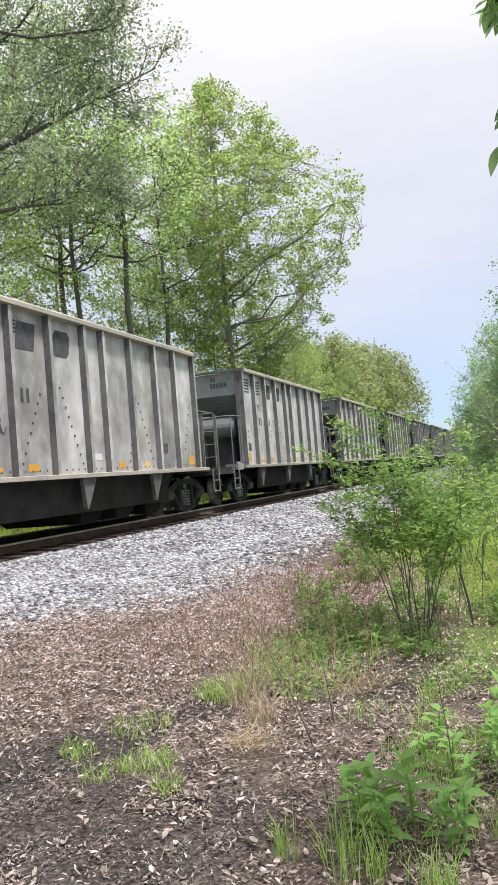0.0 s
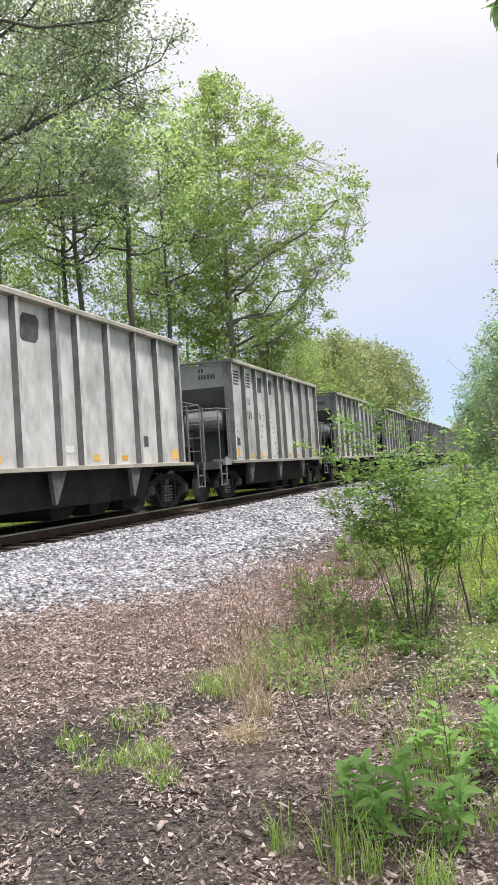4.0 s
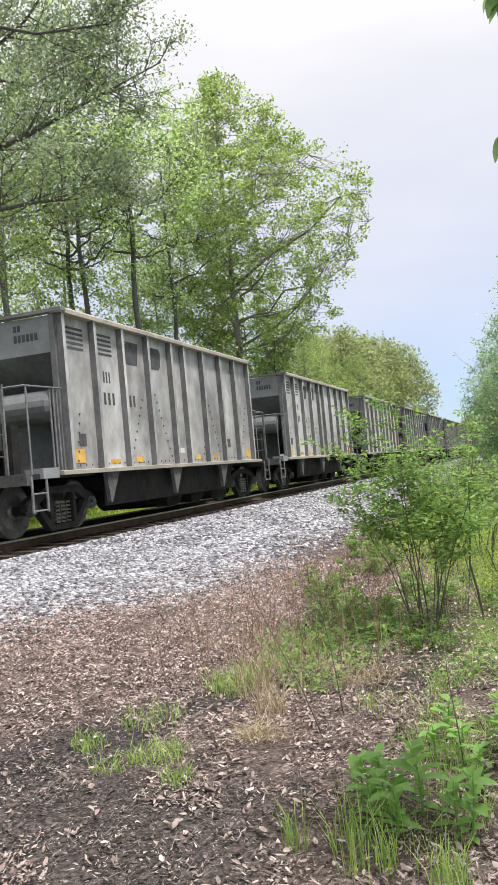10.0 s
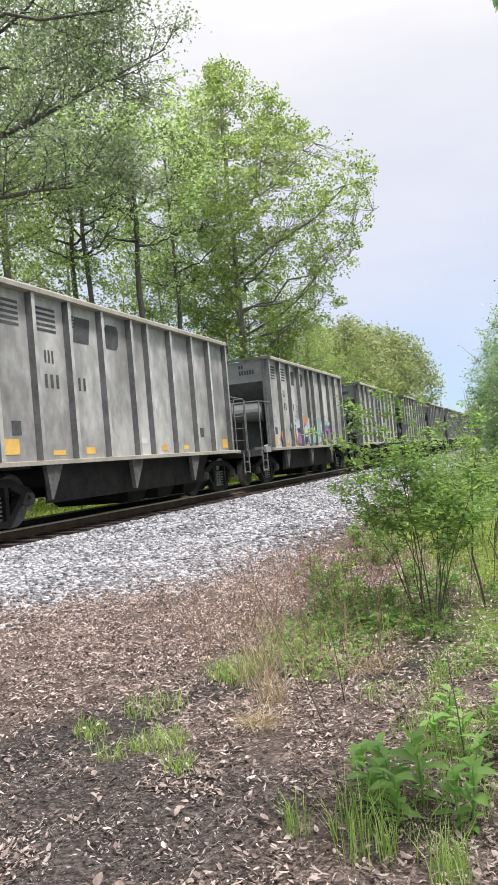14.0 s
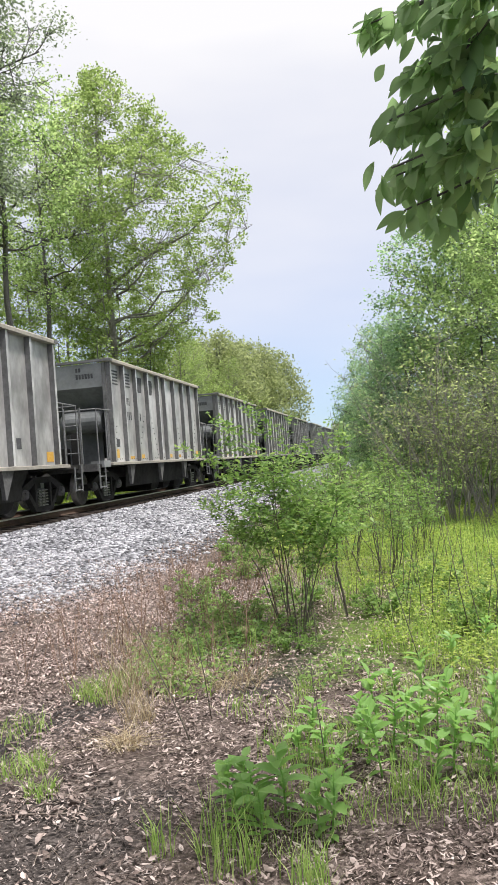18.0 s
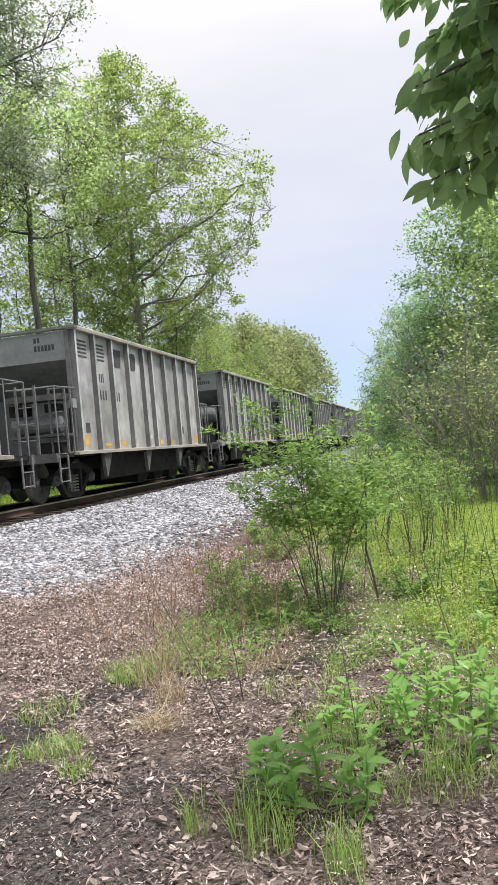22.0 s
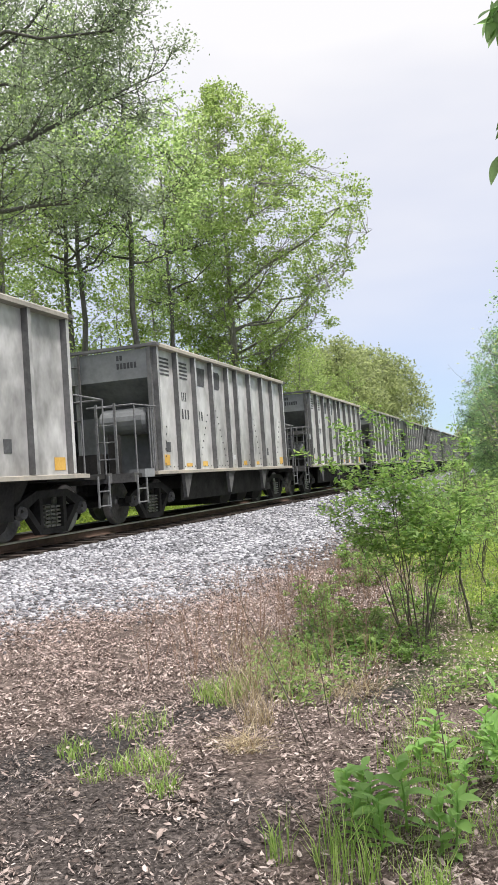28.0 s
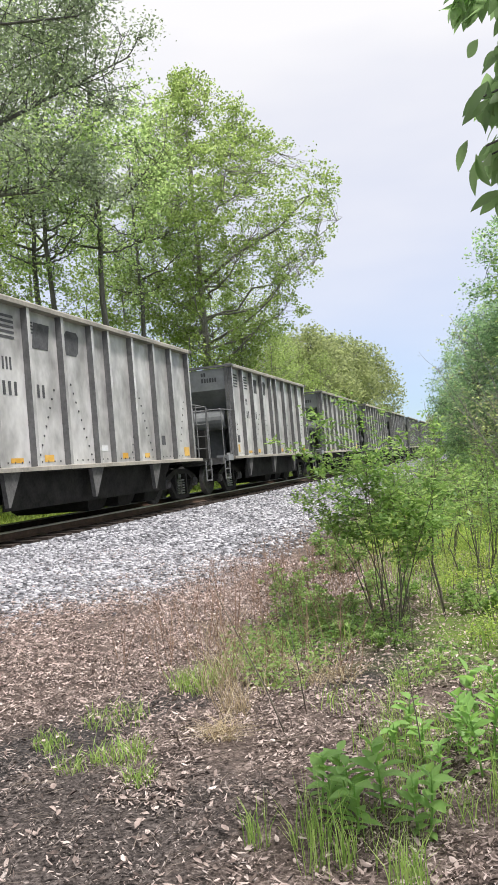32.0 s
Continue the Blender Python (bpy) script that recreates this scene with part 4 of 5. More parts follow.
def make_tree(seed, label, mat_leaf, mat_bark, leaf=0.17, slim=0.75, sides=6, name="tree", category="tree", group="", full=False, **grow):
    rng = np.random.default_rng(seed)
    segs, centres = grow_full(rng, leaf=leaf, **grow) if full else grow_tree(rng, **grow)
    tree = thing(name, label, category, group)
    part("trunk", tubes("trunk", segs, mat_bark, sides), None, tree)
    part("crown", quad_mesh("crown", leaves(rng, centres, leaf, flat=0.35, slim=slim), mat_leaf), None, tree)
    return tree


def place(tree, x, y, turn=0.0, size=1.0, dz=-0.1):
    rooted = -0.3 if x < -12 else float(ground_z(x, y))
    m = pose(x, y, rooted + dz, 0, 0, turn) @ Matrix.Diagonal((size, size, size, 1))
    tree.matrix_basis = m
    return tree


def again(tree, x, y, turn=0.0, size=1.0, dz=-0.1):
    ob = copy_thing(tree, Matrix())
    return place(ob, x, y, turn, size, dz)


def egg(r, low=0.75):
    return lambda u, az: r * (low + (1 - low) * math.sin(math.pi * min(1, u * 1.1 + 0.15))) * (1.0 - 0.62 * u ** 2.2)


FOREST = "trees of the wood beyond the track"


tall = make_tree(11, "tall spring-green broadleaf tree with a pale straight trunk", M_LEAF_SPRING, M_BARK_PALE, leaf=0.165, group=FOREST, full=True, height=26.0, trunk_r=0.30, limbs=36, clumps=1550, per=36, spread=0.25, gap=-0.13, extra=((0.11, ((0.3, 0.0, 13.0), (2.6, -0.5, 14.2), (5.3, -1.0, 15.1), (7.4, -1.5, 16.5))), (0.06, ((0.3, 0.0, 12.7), (1.9, -0.8, 12.3), (3.6, -1.5, 10.9)))),
                 profile=((7.6, 1.6, 2.6), (9.4, 2.6, 4.4), (10.6, 3.8, 6.2), (12.0, 4.2, 7.2), (14.2, 4.5, 8.3), (16.2, 4.3, 9.1), (18.2, 3.9, 9.1), (18.9, 3.6, 7.3), (20.6, 3.1, 5.4), (22.6, 2.5, 4.2), (24.1, 1.8, 2.9), (25.4, 1.0, 1.1), (25.9, 0.4, 0.4)))
place(tall, -15.9, 44, 0)
green_a = make_tree(12, "tall mid-green broadleaf tree in a dense wood", M_LEAF_MID, M_BARK, leaf=0.15, group=FOREST, full=True, height=22.5, trunk_r=0.20, limbs=18, clumps=290, per=26, spread=0.31, gap=-0.16,
                    profile=((10.5, 1.2, 1.2), (13.0, 3.0, 3.0), (15.5, 3.6, 3.8), (18.5, 3.0, 3.0), (21.0, 1.9, 1.9), (22.4, 0.5, 0.5)))
place(green_a, -15.2, 30, 40)
green_b = make_tree(13, "slender yellow-green young tree in a dense wood", M_LEAF_SPRING, M_BARK_PALE, leaf=0.15, group=FOREST, full=True, height=17.0, trunk_r=0.13, limbs=18, clumps=295, per=25, spread=0.31, gap=-0.16,
                    profile=((4.5, 1.2, 1.2), (7.0, 2.6, 2.6), (10.0, 3.0, 3.0), (13.5, 2.5, 2.5), (16.0, 1.3, 1.3), (16.9, 0.4, 0.4)))
place(green_b, -16.5, 54, 10)
green_c = make_tree(14, "leafy understorey tree with low boughs", M_LEAF_SPRING, M_BARK, leaf=0.18, group=FOREST, full=True, height=9.0, trunk_r=0.07, limbs=14, clumps=180, per=19, spread=0.31, gap=-0.16,
                    profile=((0.8, 1.4, 1.4), (3.0, 2.5, 2.5), (5.5, 2.4, 2.4), (7.8, 1.3, 1.3), (8.9, 0.4, 0.4)))
place(green_c, -14.6, 38, 0)
rngf = np.random.default_rng(77)
for x, y, s in ((-17.2, 38.0, 0.98), (-16.6, 28.0, 0.93), (-17.2, 28.1, 0.98), (-17.5, 24.0, 0.9), (-21, 60, 0.8)):
    again(green_a, x, y, rngf.uniform(0, 360), s)
for x, y, s in ((-19.1, 40, 0.95), (-22.3, 44, 1.05), (-19.8, 31.5, 0.95), (-25.2, 37.5, 1.0), (-15.4, 61, 0.72), (-18, 68, 0.8), (-14.6, 20.2, 0.72), (-20.5, 48, 1.1), (-16, 78, 0.75), (-14.0, 51.5, 0.7)):
    again(green_b, x, y, rngf.uniform(0, 360), s)
for x, y, s in ((-14.5, 33, 0.9), (-15, 28.5, 0.8), (-14.0, 45, 1.15), (-14.3, 54, 1.0), (-16, 25, 0.9), (-17.5, 30.5, 0.9), (-17, 21.5, 0.9), (-18.5, 35, 1.0), (-14.0, 65, 0.9), (-14.6, 22.5, 0.7), (-20, 38.5, 1.1), (-14.5, 72, 1.0), (-15, 82, 1.0), (-24, 33, 1.3), (-30, 42, 1.4), (-22, 36, 1.2), (-26, 38, 1.3), (-20.3, 38, 1.3), (-19.0, 33.5, 1.1), (-14.4, 36, 0.8), (-14.3, 58.5, 0.95)):
    again(green_c, x, y, rngf.uniform(0, 360), s)

oak = make_tree(15, "old oak with dark spreading limbs and grey-green leaves", M_LEAF_GREY, M_BARK, leaf=0.105, slim=0.6, group=FOREST, height=20.5, trunk_r=0.34, crown_from=0.48, limbs=22, reach=egg(5.2, 0.9), subs=9, twigs=8, per=27, spread=0.30, rise=0.3,
                extra=((0.085, ((0.0, 0.0, 10.8), (2.4, 0.1, 11.2), (3.0, 0.5, 11.5), (4.0, 1.3, 12.3), (4.7, 2.1, 13.0), (5.8, 3.5, 14.2))),
                       (0.055, ((0.0, 0.0, 13.7), (3.0, -0.3, 14.1), (3.8, 0.1, 13.9), (4.7, 0.5, 14.0), (5.5, 0.9, 14.1), (5.8, 1.3, 14.5))),
                       (0.025, ((3.1, 0.6, 11.3), (3.5, 1.1, 11.0), (4.0, 1.7, 10.4), (4.6, 2.3, 10.2))),
                       (0.050, ((0.0, 0.0, 13.1), (2.0, 1.0, 13.5), (2.6, 1.5, 13.4), (3.4, 2.0, 14.0), (3.9, 2.5, 14.4)))))
place(oak, -15.0, 17.5, 0)

far_tree = make_tree(16, "round-crowned far tree in hazy spring green", M_LEAF_FAR, M_BARK, leaf=0.36, slim=0.8, sides=4, group="far trees along the track", full=True, height=19.0, trunk_r=0.3, limbs=12, clumps=420, per=34, spread=0.75, gap=-0.2, gap_scale=0.2,
                     profile=((1.0, 3.5, 3.5), (5.0, 5.5, 5.5), (11.0, 6.2, 6.2), (15.5, 4.6, 4.6), (18.0, 2.4, 2.4), (18.9, 0.8, 0.8)))
place(far_tree, -22, 100, 0)
for x, y, s in ((-24, 112, 1.05), (-22, 122, 1.1), (-21, 134, 1.12), (-26, 130, 1.15), (-28, 105, 1.0), (-25, 146, 1.12), (-8, 330, 0.7), (4, 340, 0.7), (-22, 325, 0.8), (-16, 332, 0.75)):
    again(far_tree, x, y, rngf.uniform(0, 360), s)

RIGHT = "trees beside the clearing"
right_a = make_tree(17, "deep green broadleaf tree at the clearing's edge", M_LEAF_DARK, M_BARK, leaf=0.10, group=RIGHT, full=True, height=8.9, trunk_r=0.11, limbs=18, clumps=460, per=42, spread=0.22, gap=-0.14, gap_scale=0.55,
                    profile=((0.4, 1.7, 1.6), (2.0, 2.5, 2.3), (4.5, 2.8, 2.6), (6.5, 2.7, 2.4), (8.0, 2.0, 1.8), (8.9, 0.8, 0.8)))
place(right_a, 2.3, 26, 0, 1.04)
right_b = make_tree(18, "yellow-green young tree at the clearing's edge", M_LEAF_MID, M_BARK, leaf=0.095, group=RIGHT, full=True, height=8.8, trunk_r=0.09, limbs=18, clumps=330, per=40, spread=0.23, gap=-0.1, gap_scale=0.5,
                    profile=((0.6, 1.4, 1.4), (2.5, 2.2, 2.2), (5.0, 2.5, 2.5), (7.0, 1.8, 1.8), (8.3, 0.9, 0.9), (8.8, 0.3, 0.3)))
place(right_b, 3.0, 21.5, 0, 1.2)
for x, y, s in ((0.6, 29, 0.74), (-0.6, 36, 0.62), (-1.5, 46, 0.66), (-2.0, 58, 0.7), (-2.4, 72, 0.85), (0.5, 24.0, 0.6), (-0.25, 25.6, 0.62)):
    again(right_a, x, y, rngf.uniform(0, 360), s)
for x, y, s in ((3.9, 25, 1.45), (2.3, 20.0, 0.72), (3.0, 18.2, 0.8)):
    again(right_b, x, y, rngf.uniform(0, 360), s)


# ---------------------------------------------------------------- shrubs of the clearing


def on_ground(pts, lift=0.0):
    pts = np.asarray(pts, float)
    return np.column_stack([pts[:, 0], pts[:, 1], ground_z(pts[:, 0], pts[:, 1]) + lift])


def make_shrub(seed, label, stems, height, fan, leaf, per, mat_leaf, bare=0.5, stem_r=0.012, spread=0.09, name="shrub", slim=0.5, twigs=5, flat=0.6, group="", foot=0.12, mat_stem=None, joined=False):
    """Many thin stems from one foot, twigs in their upper part, small leaves on the twigs."""
    rng = np.random.default_rng(seed)
    ob = thing(name, label, "shrub", group)
    segs, centres = [], []
    for k in range(stems):
        if not joined:
            segs = []
        a = rng.uniform(0, 2 * math.pi)
        f = math.sqrt(rng.uniform(0.02, 1)) * fan
        h = height * rng.uniform(0.6, 1.05) * (1 - 0.25 * f / max(fan, 0.01) * rng.uniform(0, 1))
        p0 = (foot * math.cos(a) * rng.uniform(0, 1), foot * math.sin(a) * rng.uniform(0, 1), -0.05)
        way = (f * math.cos(a), f * math.sin(a), h)
        ln = math.hypot(f, h)
        pts = bough(rng, p0, way, ln, 0.1, 8, 0.11)
        polyline(segs, pts, stem_r * rng.uniform(0.7, 1.3), stem_r * 0.25)
        for q in range(twigs):
            g = bare + (1 - bare) * (q + rng.uniform(0, 1)) / twigs
            i = min(int(g * 8), 7)
            p = pts[i] + (pts[i + 1] - pts[i]) * (g * 8 - i)
            tl = height * rng.uniform(0.10, 0.26)
            w = rng.normal(size=3)
            w[2] = abs(w[2]) * 0.4 + 0.15
            tw = bough(rng, p, w, tl, 0.15, 3, 0.15)
            polyline(segs, tw, stem_r * 0.35, stem_r * 0.12)
            for j in range(per):
                b = rng.uniform(0.15, 1.05) * 3
                i2 = min(int(b), 2)
                centres.append(tw[i2] + (tw[i2 + 1] - tw[i2]) * (b - i2) + rng.normal(size=3) * spread * height * np.array([0.3, 0.3, 0.15]))
        if not joined:
            part("stem", tubes("stem", segs, mat_stem or M_STEM, 5), None, ob)
    if joined:
        tagged(part("stalk_mass", tubes("stalk_mass", segs, mat_stem or M_STEM, 5), None, ob), kind="stuff")
    part("foliage", quad_mesh("foliage", leaves(rng, np.array(centres), leaf, flat=flat, slim=slim, droop=0.15), mat_leaf), None, ob)
    return ob


bush = make_shrub(31, "leafy green locust bush with many thin stems", 13, 2.0, 0.42, 0.056, 50, M_LEAF_BUSH, bare=0.52, stem_r=0.0068, spread=0.075, name="locust_bush", twigs=11, slim=0.46, foot=0.13)
place(bush, -0.98, 6.95, 0, dz=0)


def build_sapling():
    rng = np.random.default_rng(32)
    ob = thing("sapling", "thin dark kinked sapling with a few leaves", "tree")
    pts = [np.array(p) for p in ((0, 0, -0.03), (-0.03, 0, 0.25), (-0.075, 0, 0.48), (-0.06, 0, 0.62), (-0.03, 0, 0.95), (-0.01, 0, 1.3), (0.04, 0, 1.6), (0.05, 0, 1.85))]
    part("trunk", loft("trunk", pts, 0.013, 0.003, M_STEM), None, ob, "thin dark trunk")
    centres = []
    for q in range(16):
        t = rng.uniform(3.4, 7)
        i = min(int(t), 6)
        p = pts[i] + (pts[i + 1] - pts[i]) * (t - i)
        tw = bough(rng, p, (rng.normal(), rng.normal(), 0.5), rng.uniform(0.2, 0.42), 0.2, 4, 0.12)
        part("twig", loft("twig", tw, 0.004, 0.0012, M_STEM, 5), None, ob)
        for _ in range(14):
            b = rng.uniform(0.8, 4)
            k = min(int(b), 3)
            centres.append(tw[k] + (tw[k + 1] - tw[k]) * (b - k) + rng.normal(size=3) * 0.035)
    part("foliage", quad_mesh("foliage", leaves(rng, np.array(centres), 0.055, flat=0.6, slim=0.5), M_LEAF_BUSH), None, ob)
    place(ob, -0.55, 7.42, 0, dz=0)


build_sapling()
low = make_shrub(33, "low leafy shrub among the grass", 14, 0.36, 0.34, 0.042, 16, M_LEAF_BUSH, bare=0.2, stem_r=0.005, spread=0.16, name="low_shrub", twigs=5, slim=0.5, joined=True, group="low shrubs of the clearing")
place(low, -2.05, 8.0, 0, dz=0)
for x, y, s in ((-1.6, 7.5, 1.0), (-1.35, 6.6, 0.9), (-1.9, 7.2, 0.8), (-1.1, 8.2, 1.2), (-0.2, 7.6, 1.1), (-1.75, 6.2, 0.7), (-0.9, 6.2, 0.7), (-2.4, 8.8, 1.0), (-2.1, 10.2, 1.3), (-2.5, 12.0, 1.3), (0.6, 6.9, 1.1), (1.1, 7.8, 1.2), (0.3, 8.8, 1.2), (-2.8, 14.5, 1.5), (-2.6, 18, 1.8), (-2.9, 22, 2.0), (-3.0, 27, 2.4)):
    again(low, x, y, rngf.uniform(0, 360), s, dz=0)
back = make_shrub(34, "upright young shrub with thin stems and bright leaves", 10, 1.75, 0.36, 0.055, 20, M_LEAF_BUSH, bare=0.45, stem_r=0.008, spread=0.12, name="young_shrub", twigs=7, slim=0.5, group="young shrubs of the clearing", foot=0.3)
place(back, -0.25, 9.6, 0, dz=0)
for x, y, s in ((-0.75, 11.2, 0.9), (0.25, 11.8, 0.9), (-1.3, 13.5, 0.95), (0.1, 14.8, 1.1), (-1.7, 18, 1.1), (-0.4, 18.5, 1.2), (-1.9, 24, 1.2), (-2.4, 32, 1.4)):
    again(back, x, y, rngf.uniform(0, 360), s, dz=0)
thicket = make_shrub(35, "thicket of tall thin grey stems with sparse small leaves", 36, 4.2, 1.25, 0.078, 8, M_LEAF_THICKET, bare=0.36, stem_r=0.015, spread=0.09, name="thicket", mat_stem=M_BARK_PALE, twigs=9, slim=0.55, joined=True, group="thickets at the clearing's edge", foot=0.8)
place(thicket, 1.15, 15.8, 0, dz=0)
for x, y, s in ((2.2, 15.4, 0.95), (0.7, 19.0, 0.9)):
    again(thicket, x, y, rngf.uniform(0, 360), s, dz=0)


# ---------------------------------------------------------------- ground stuff


def scatter(rng, n, x0, x1, y0, y1):
    return np.column_stack([rng.uniform(x0, x1, n), rng.uniform(y0, y1, n)])


def gravel_edge(y):
    return np.interp(y, [4, 6.8, 7.7, 9, 16, 40], [-6.0, -5.3, -4.5, -3.9, -3.95, -4.2])


def stones(rng, centres, size):
    """Angular six-sided stones with jittered corners."""
    n = len(centres)
    cube = np.array([(x, y, z) for z in (-1, 1) for y in (-1, 1) for x in (-1, 1)], float)
    c = cube[None] * rng.uniform(0.55, 1.0, (n, 1, 3)) * rng.uniform(0.55, 1.15, (n, 8, 1))
    q = unit(rng.normal(size=(n, 4)))
    w, x, y, z = q.T
    rot = np.stack([1 - 2 * (y * y + z * z), 2 * (x * y - z * w), 2 * (x * z + y * w), 2 * (x * y + z * w), 1 - 2 * (x * x + z * z), 2 * (y * z - x * w), 2 * (x * z - y * w), 2 * (y * z + x * w), 1 - 2 * (x * x + y * y)], 1).reshape(n, 3, 3)
    c = np.einsum("nij,nkj->nki", rot, c) * np.array([1.15, 1.0, 0.62]) * (size * rng.uniform(0.6, 1.35, n))[:, None, None]
    return (c + centres[:, None, :]).reshape(-1, 3)


def stone_mesh(name, verts, mat):
    n = len(verts) // 8
    quads = np.array([(0, 2, 3, 1), (4, 5, 7, 6), (0, 1, 5, 4), (2, 6, 7, 3), (0, 4, 6, 2), (1, 3, 7, 5)])
    faces = (quads[None] + (np.arange(n) * 8)[:, None, None]).reshape(-1)
    me = bpy.data.meshes.new(name)
    me.vertices.add(len(verts))
    me.vertices.foreach_set("co", verts.astype(np.float32).ravel())
    me.loops.add(len(faces))
    me.loops.foreach_set("vertex_index", faces.astype(np.int32))
    me.polygons.add(6 * n)
    me.polygons.foreach_set("loop_start", np.arange(0, 24 * n, 4, dtype=np.int32))
    me.update(calc_edges=True)
    me.materials.append(mat)
    return me


def stuff(name, me, label, category):
    return tagged(link_mesh(name, me, None, None), label, category, kind="stuff")


def build_gravel():
    rng = np.random.default_rng(41)
    sets = []
    for n, y0, y1, size in ((34000, 4.5, 12, 0.026), (22000, 12, 24, 0.031), (10000, 24, 48, 0.040)):
        p = scatter(rng, n, -7.45, -3.2, y0, y1)
        gap = gravel_edge(p[:, 1]) - p[:, 0] + rng.normal(size=n) * 0.55
        p = p[gap > 0]
        sets.append(stones(rng, on_ground(p, 0.008), size))
    p = scatter(rng, 5000, -10.3, -7.5, 5, 34)
    sets.append(stones(rng, on_ground(p, -0.005), 0.026))
    stuff("ballast", stone_mesh("ballast", np.concatenate(sets), M_STONE), "crushed pale grey stone ballast along the track", "gravel")


build_gravel()


def rut_x(y):
    return -4.07 + 0.375 * y


def path_x(y):
    return -2.45 + 0.28 * y


def build_litter():
    rng = np.random.default_rng(42)
    def strewn(n, y0, y1):
        p = scatter(rng, n, -6.2, 1.8, y0, y1)
        m = len(p)
        over = p[:, 0] < gravel_edge(p[:, 1]) + rng.normal(size=m) * 0.35
        keep = ~over | (rng.uniform(size=m) < 0.07)
        bare = (np.abs(p[:, 0] - path_x(p[:, 1])) < 0.28 + 0.1 * rng.normal(size=m)) & (p[:, 1] > 5.0) & (p[:, 1] < 8.2)
        keep &= ~bare | (rng.uniform(size=m) < 0.35)
        green = (p[:, 0] > -0.35 + 0.3 * rng.normal(size=m)) & (p[:, 1] > 5.6)
        keep &= ~green | (rng.uniform(size=m) < 0.12)
        patch = np.array([noise.noise((x * 3.1, y * 3.1, 2.0)) for x, y in p])
        keep &= rng.uniform(size=m) < 0.82 + 1.3 * patch
        p = p[keep]
        return on_ground(p, 0.010) + np.array([0, 0, 1.0]) * rng.uniform(0, 0.024, len(p))[:, None]

    c = strewn(185000, 2.0, 7.2)
    c = c[rng.uniform(size=len(c)) < np.interp(c[:, 1], [4.4, 6.4], [1.0, 0.0])]
    m = len(c)
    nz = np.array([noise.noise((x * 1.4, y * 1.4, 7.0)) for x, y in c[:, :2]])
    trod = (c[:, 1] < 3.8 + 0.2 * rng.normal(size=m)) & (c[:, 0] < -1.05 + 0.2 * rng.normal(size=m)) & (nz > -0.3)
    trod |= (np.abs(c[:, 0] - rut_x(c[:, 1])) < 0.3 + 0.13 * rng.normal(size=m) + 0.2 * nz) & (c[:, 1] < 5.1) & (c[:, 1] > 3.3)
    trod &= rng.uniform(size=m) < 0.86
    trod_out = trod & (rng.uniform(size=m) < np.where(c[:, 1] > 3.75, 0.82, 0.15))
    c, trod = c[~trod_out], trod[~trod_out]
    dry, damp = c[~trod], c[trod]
    v, f = curled(rng, dry, 0.012 + 0.054 * rng.beta(1.0, 3.2, len(dry)), 0.08 + 0.55 * rng.beta(1.1, 2.0, len(dry)))
    stuff("leaf_litter", faces_mesh("leaf_litter", v, f, M_LITTER_NEAR), "dry curled brown leaves covering the ground", "leaf litter")
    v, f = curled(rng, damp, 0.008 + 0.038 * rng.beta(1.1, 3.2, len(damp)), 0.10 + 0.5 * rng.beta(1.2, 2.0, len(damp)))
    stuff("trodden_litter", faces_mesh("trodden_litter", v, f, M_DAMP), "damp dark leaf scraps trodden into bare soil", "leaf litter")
    p = scatter(rng, 900, -3.6, 1.6, 2.2, 6.0)
    v, f = curled(rng, on_ground(p, 0.03), 0.03 + 0.045 * rng.beta(1.2, 2.8, len(p)), rng.uniform(0.3, 0.65, len(p)))
    stuff("broad_leaf_litter", faces_mesh("broad_leaf_litter", v, f, M_LITTER_NEAR), "larger pale dry leaves lying on the litter", "leaf litter")
    p = scatter(rng, 16000, -4.8, -0.9, 4.3, 9.5)
    p = p[np.array([noise.noise((x * 0.8, y * 0.8, 9.0)) for x, y in p]) > 0.02 + 0.25 * rng.uniform(size=len(p))]
    v, f = curled(rng, on_ground(p, 0.03), 0.03 + 0.06 * rng.beta(1.2, 2.5, len(p)), rng.uniform(0.03, 0.07, len(p)))
    stuff("flattened_straw", faces_mesh("flattened_straw", v, f, M_LITTER), "pale flattened stalks lying over dry leaves", "straw")
    far = on_ground(scatter(rng, 18000, -4.2, -1.6, 11.5, 24), 0.015)
    c = strewn(240000, 4.4, 11.5)
    c = np.concatenate([c[rng.uniform(size=len(c)) < np.interp(c[:, 1], [4.4, 6.2], [0.0, 1.0])], far])
    q = leaves(rng, c, rng.uniform(0.014, 0.042, len(c)), flat=0.6, slim=rng.uniform(0.1, 0.55, (len(c), 1)), droop=0.0, fold=0.9)
    stuff("leaf_litter", quad_mesh("leaf_litter", q, M_LITTER), "dry brown leaves strewn towards the track", "leaf litter")
    n = 11000
    p = on_ground(scatter(rng, n, -5.0, 1.5, 2.2, 10.5), 0.02)
    a = rng.uniform(0, 2 * np.pi, n)
    ln = 0.02 + 0.22 * rng.beta(1, 5, n)
    q = p + np.column_stack([np.cos(a) * ln, np.sin(a) * ln, rng.uniform(-0.01, 0.03, n)])
    r = rng.uniform(0.0006, 0.0022, n)
    stuff("twigs", tubes("twigs", np.column_stack([p, q, r, r * 0.6]), M_TWIG, 4), "thin dead grey twigs lying among leaves", "twigs")


build_litter()


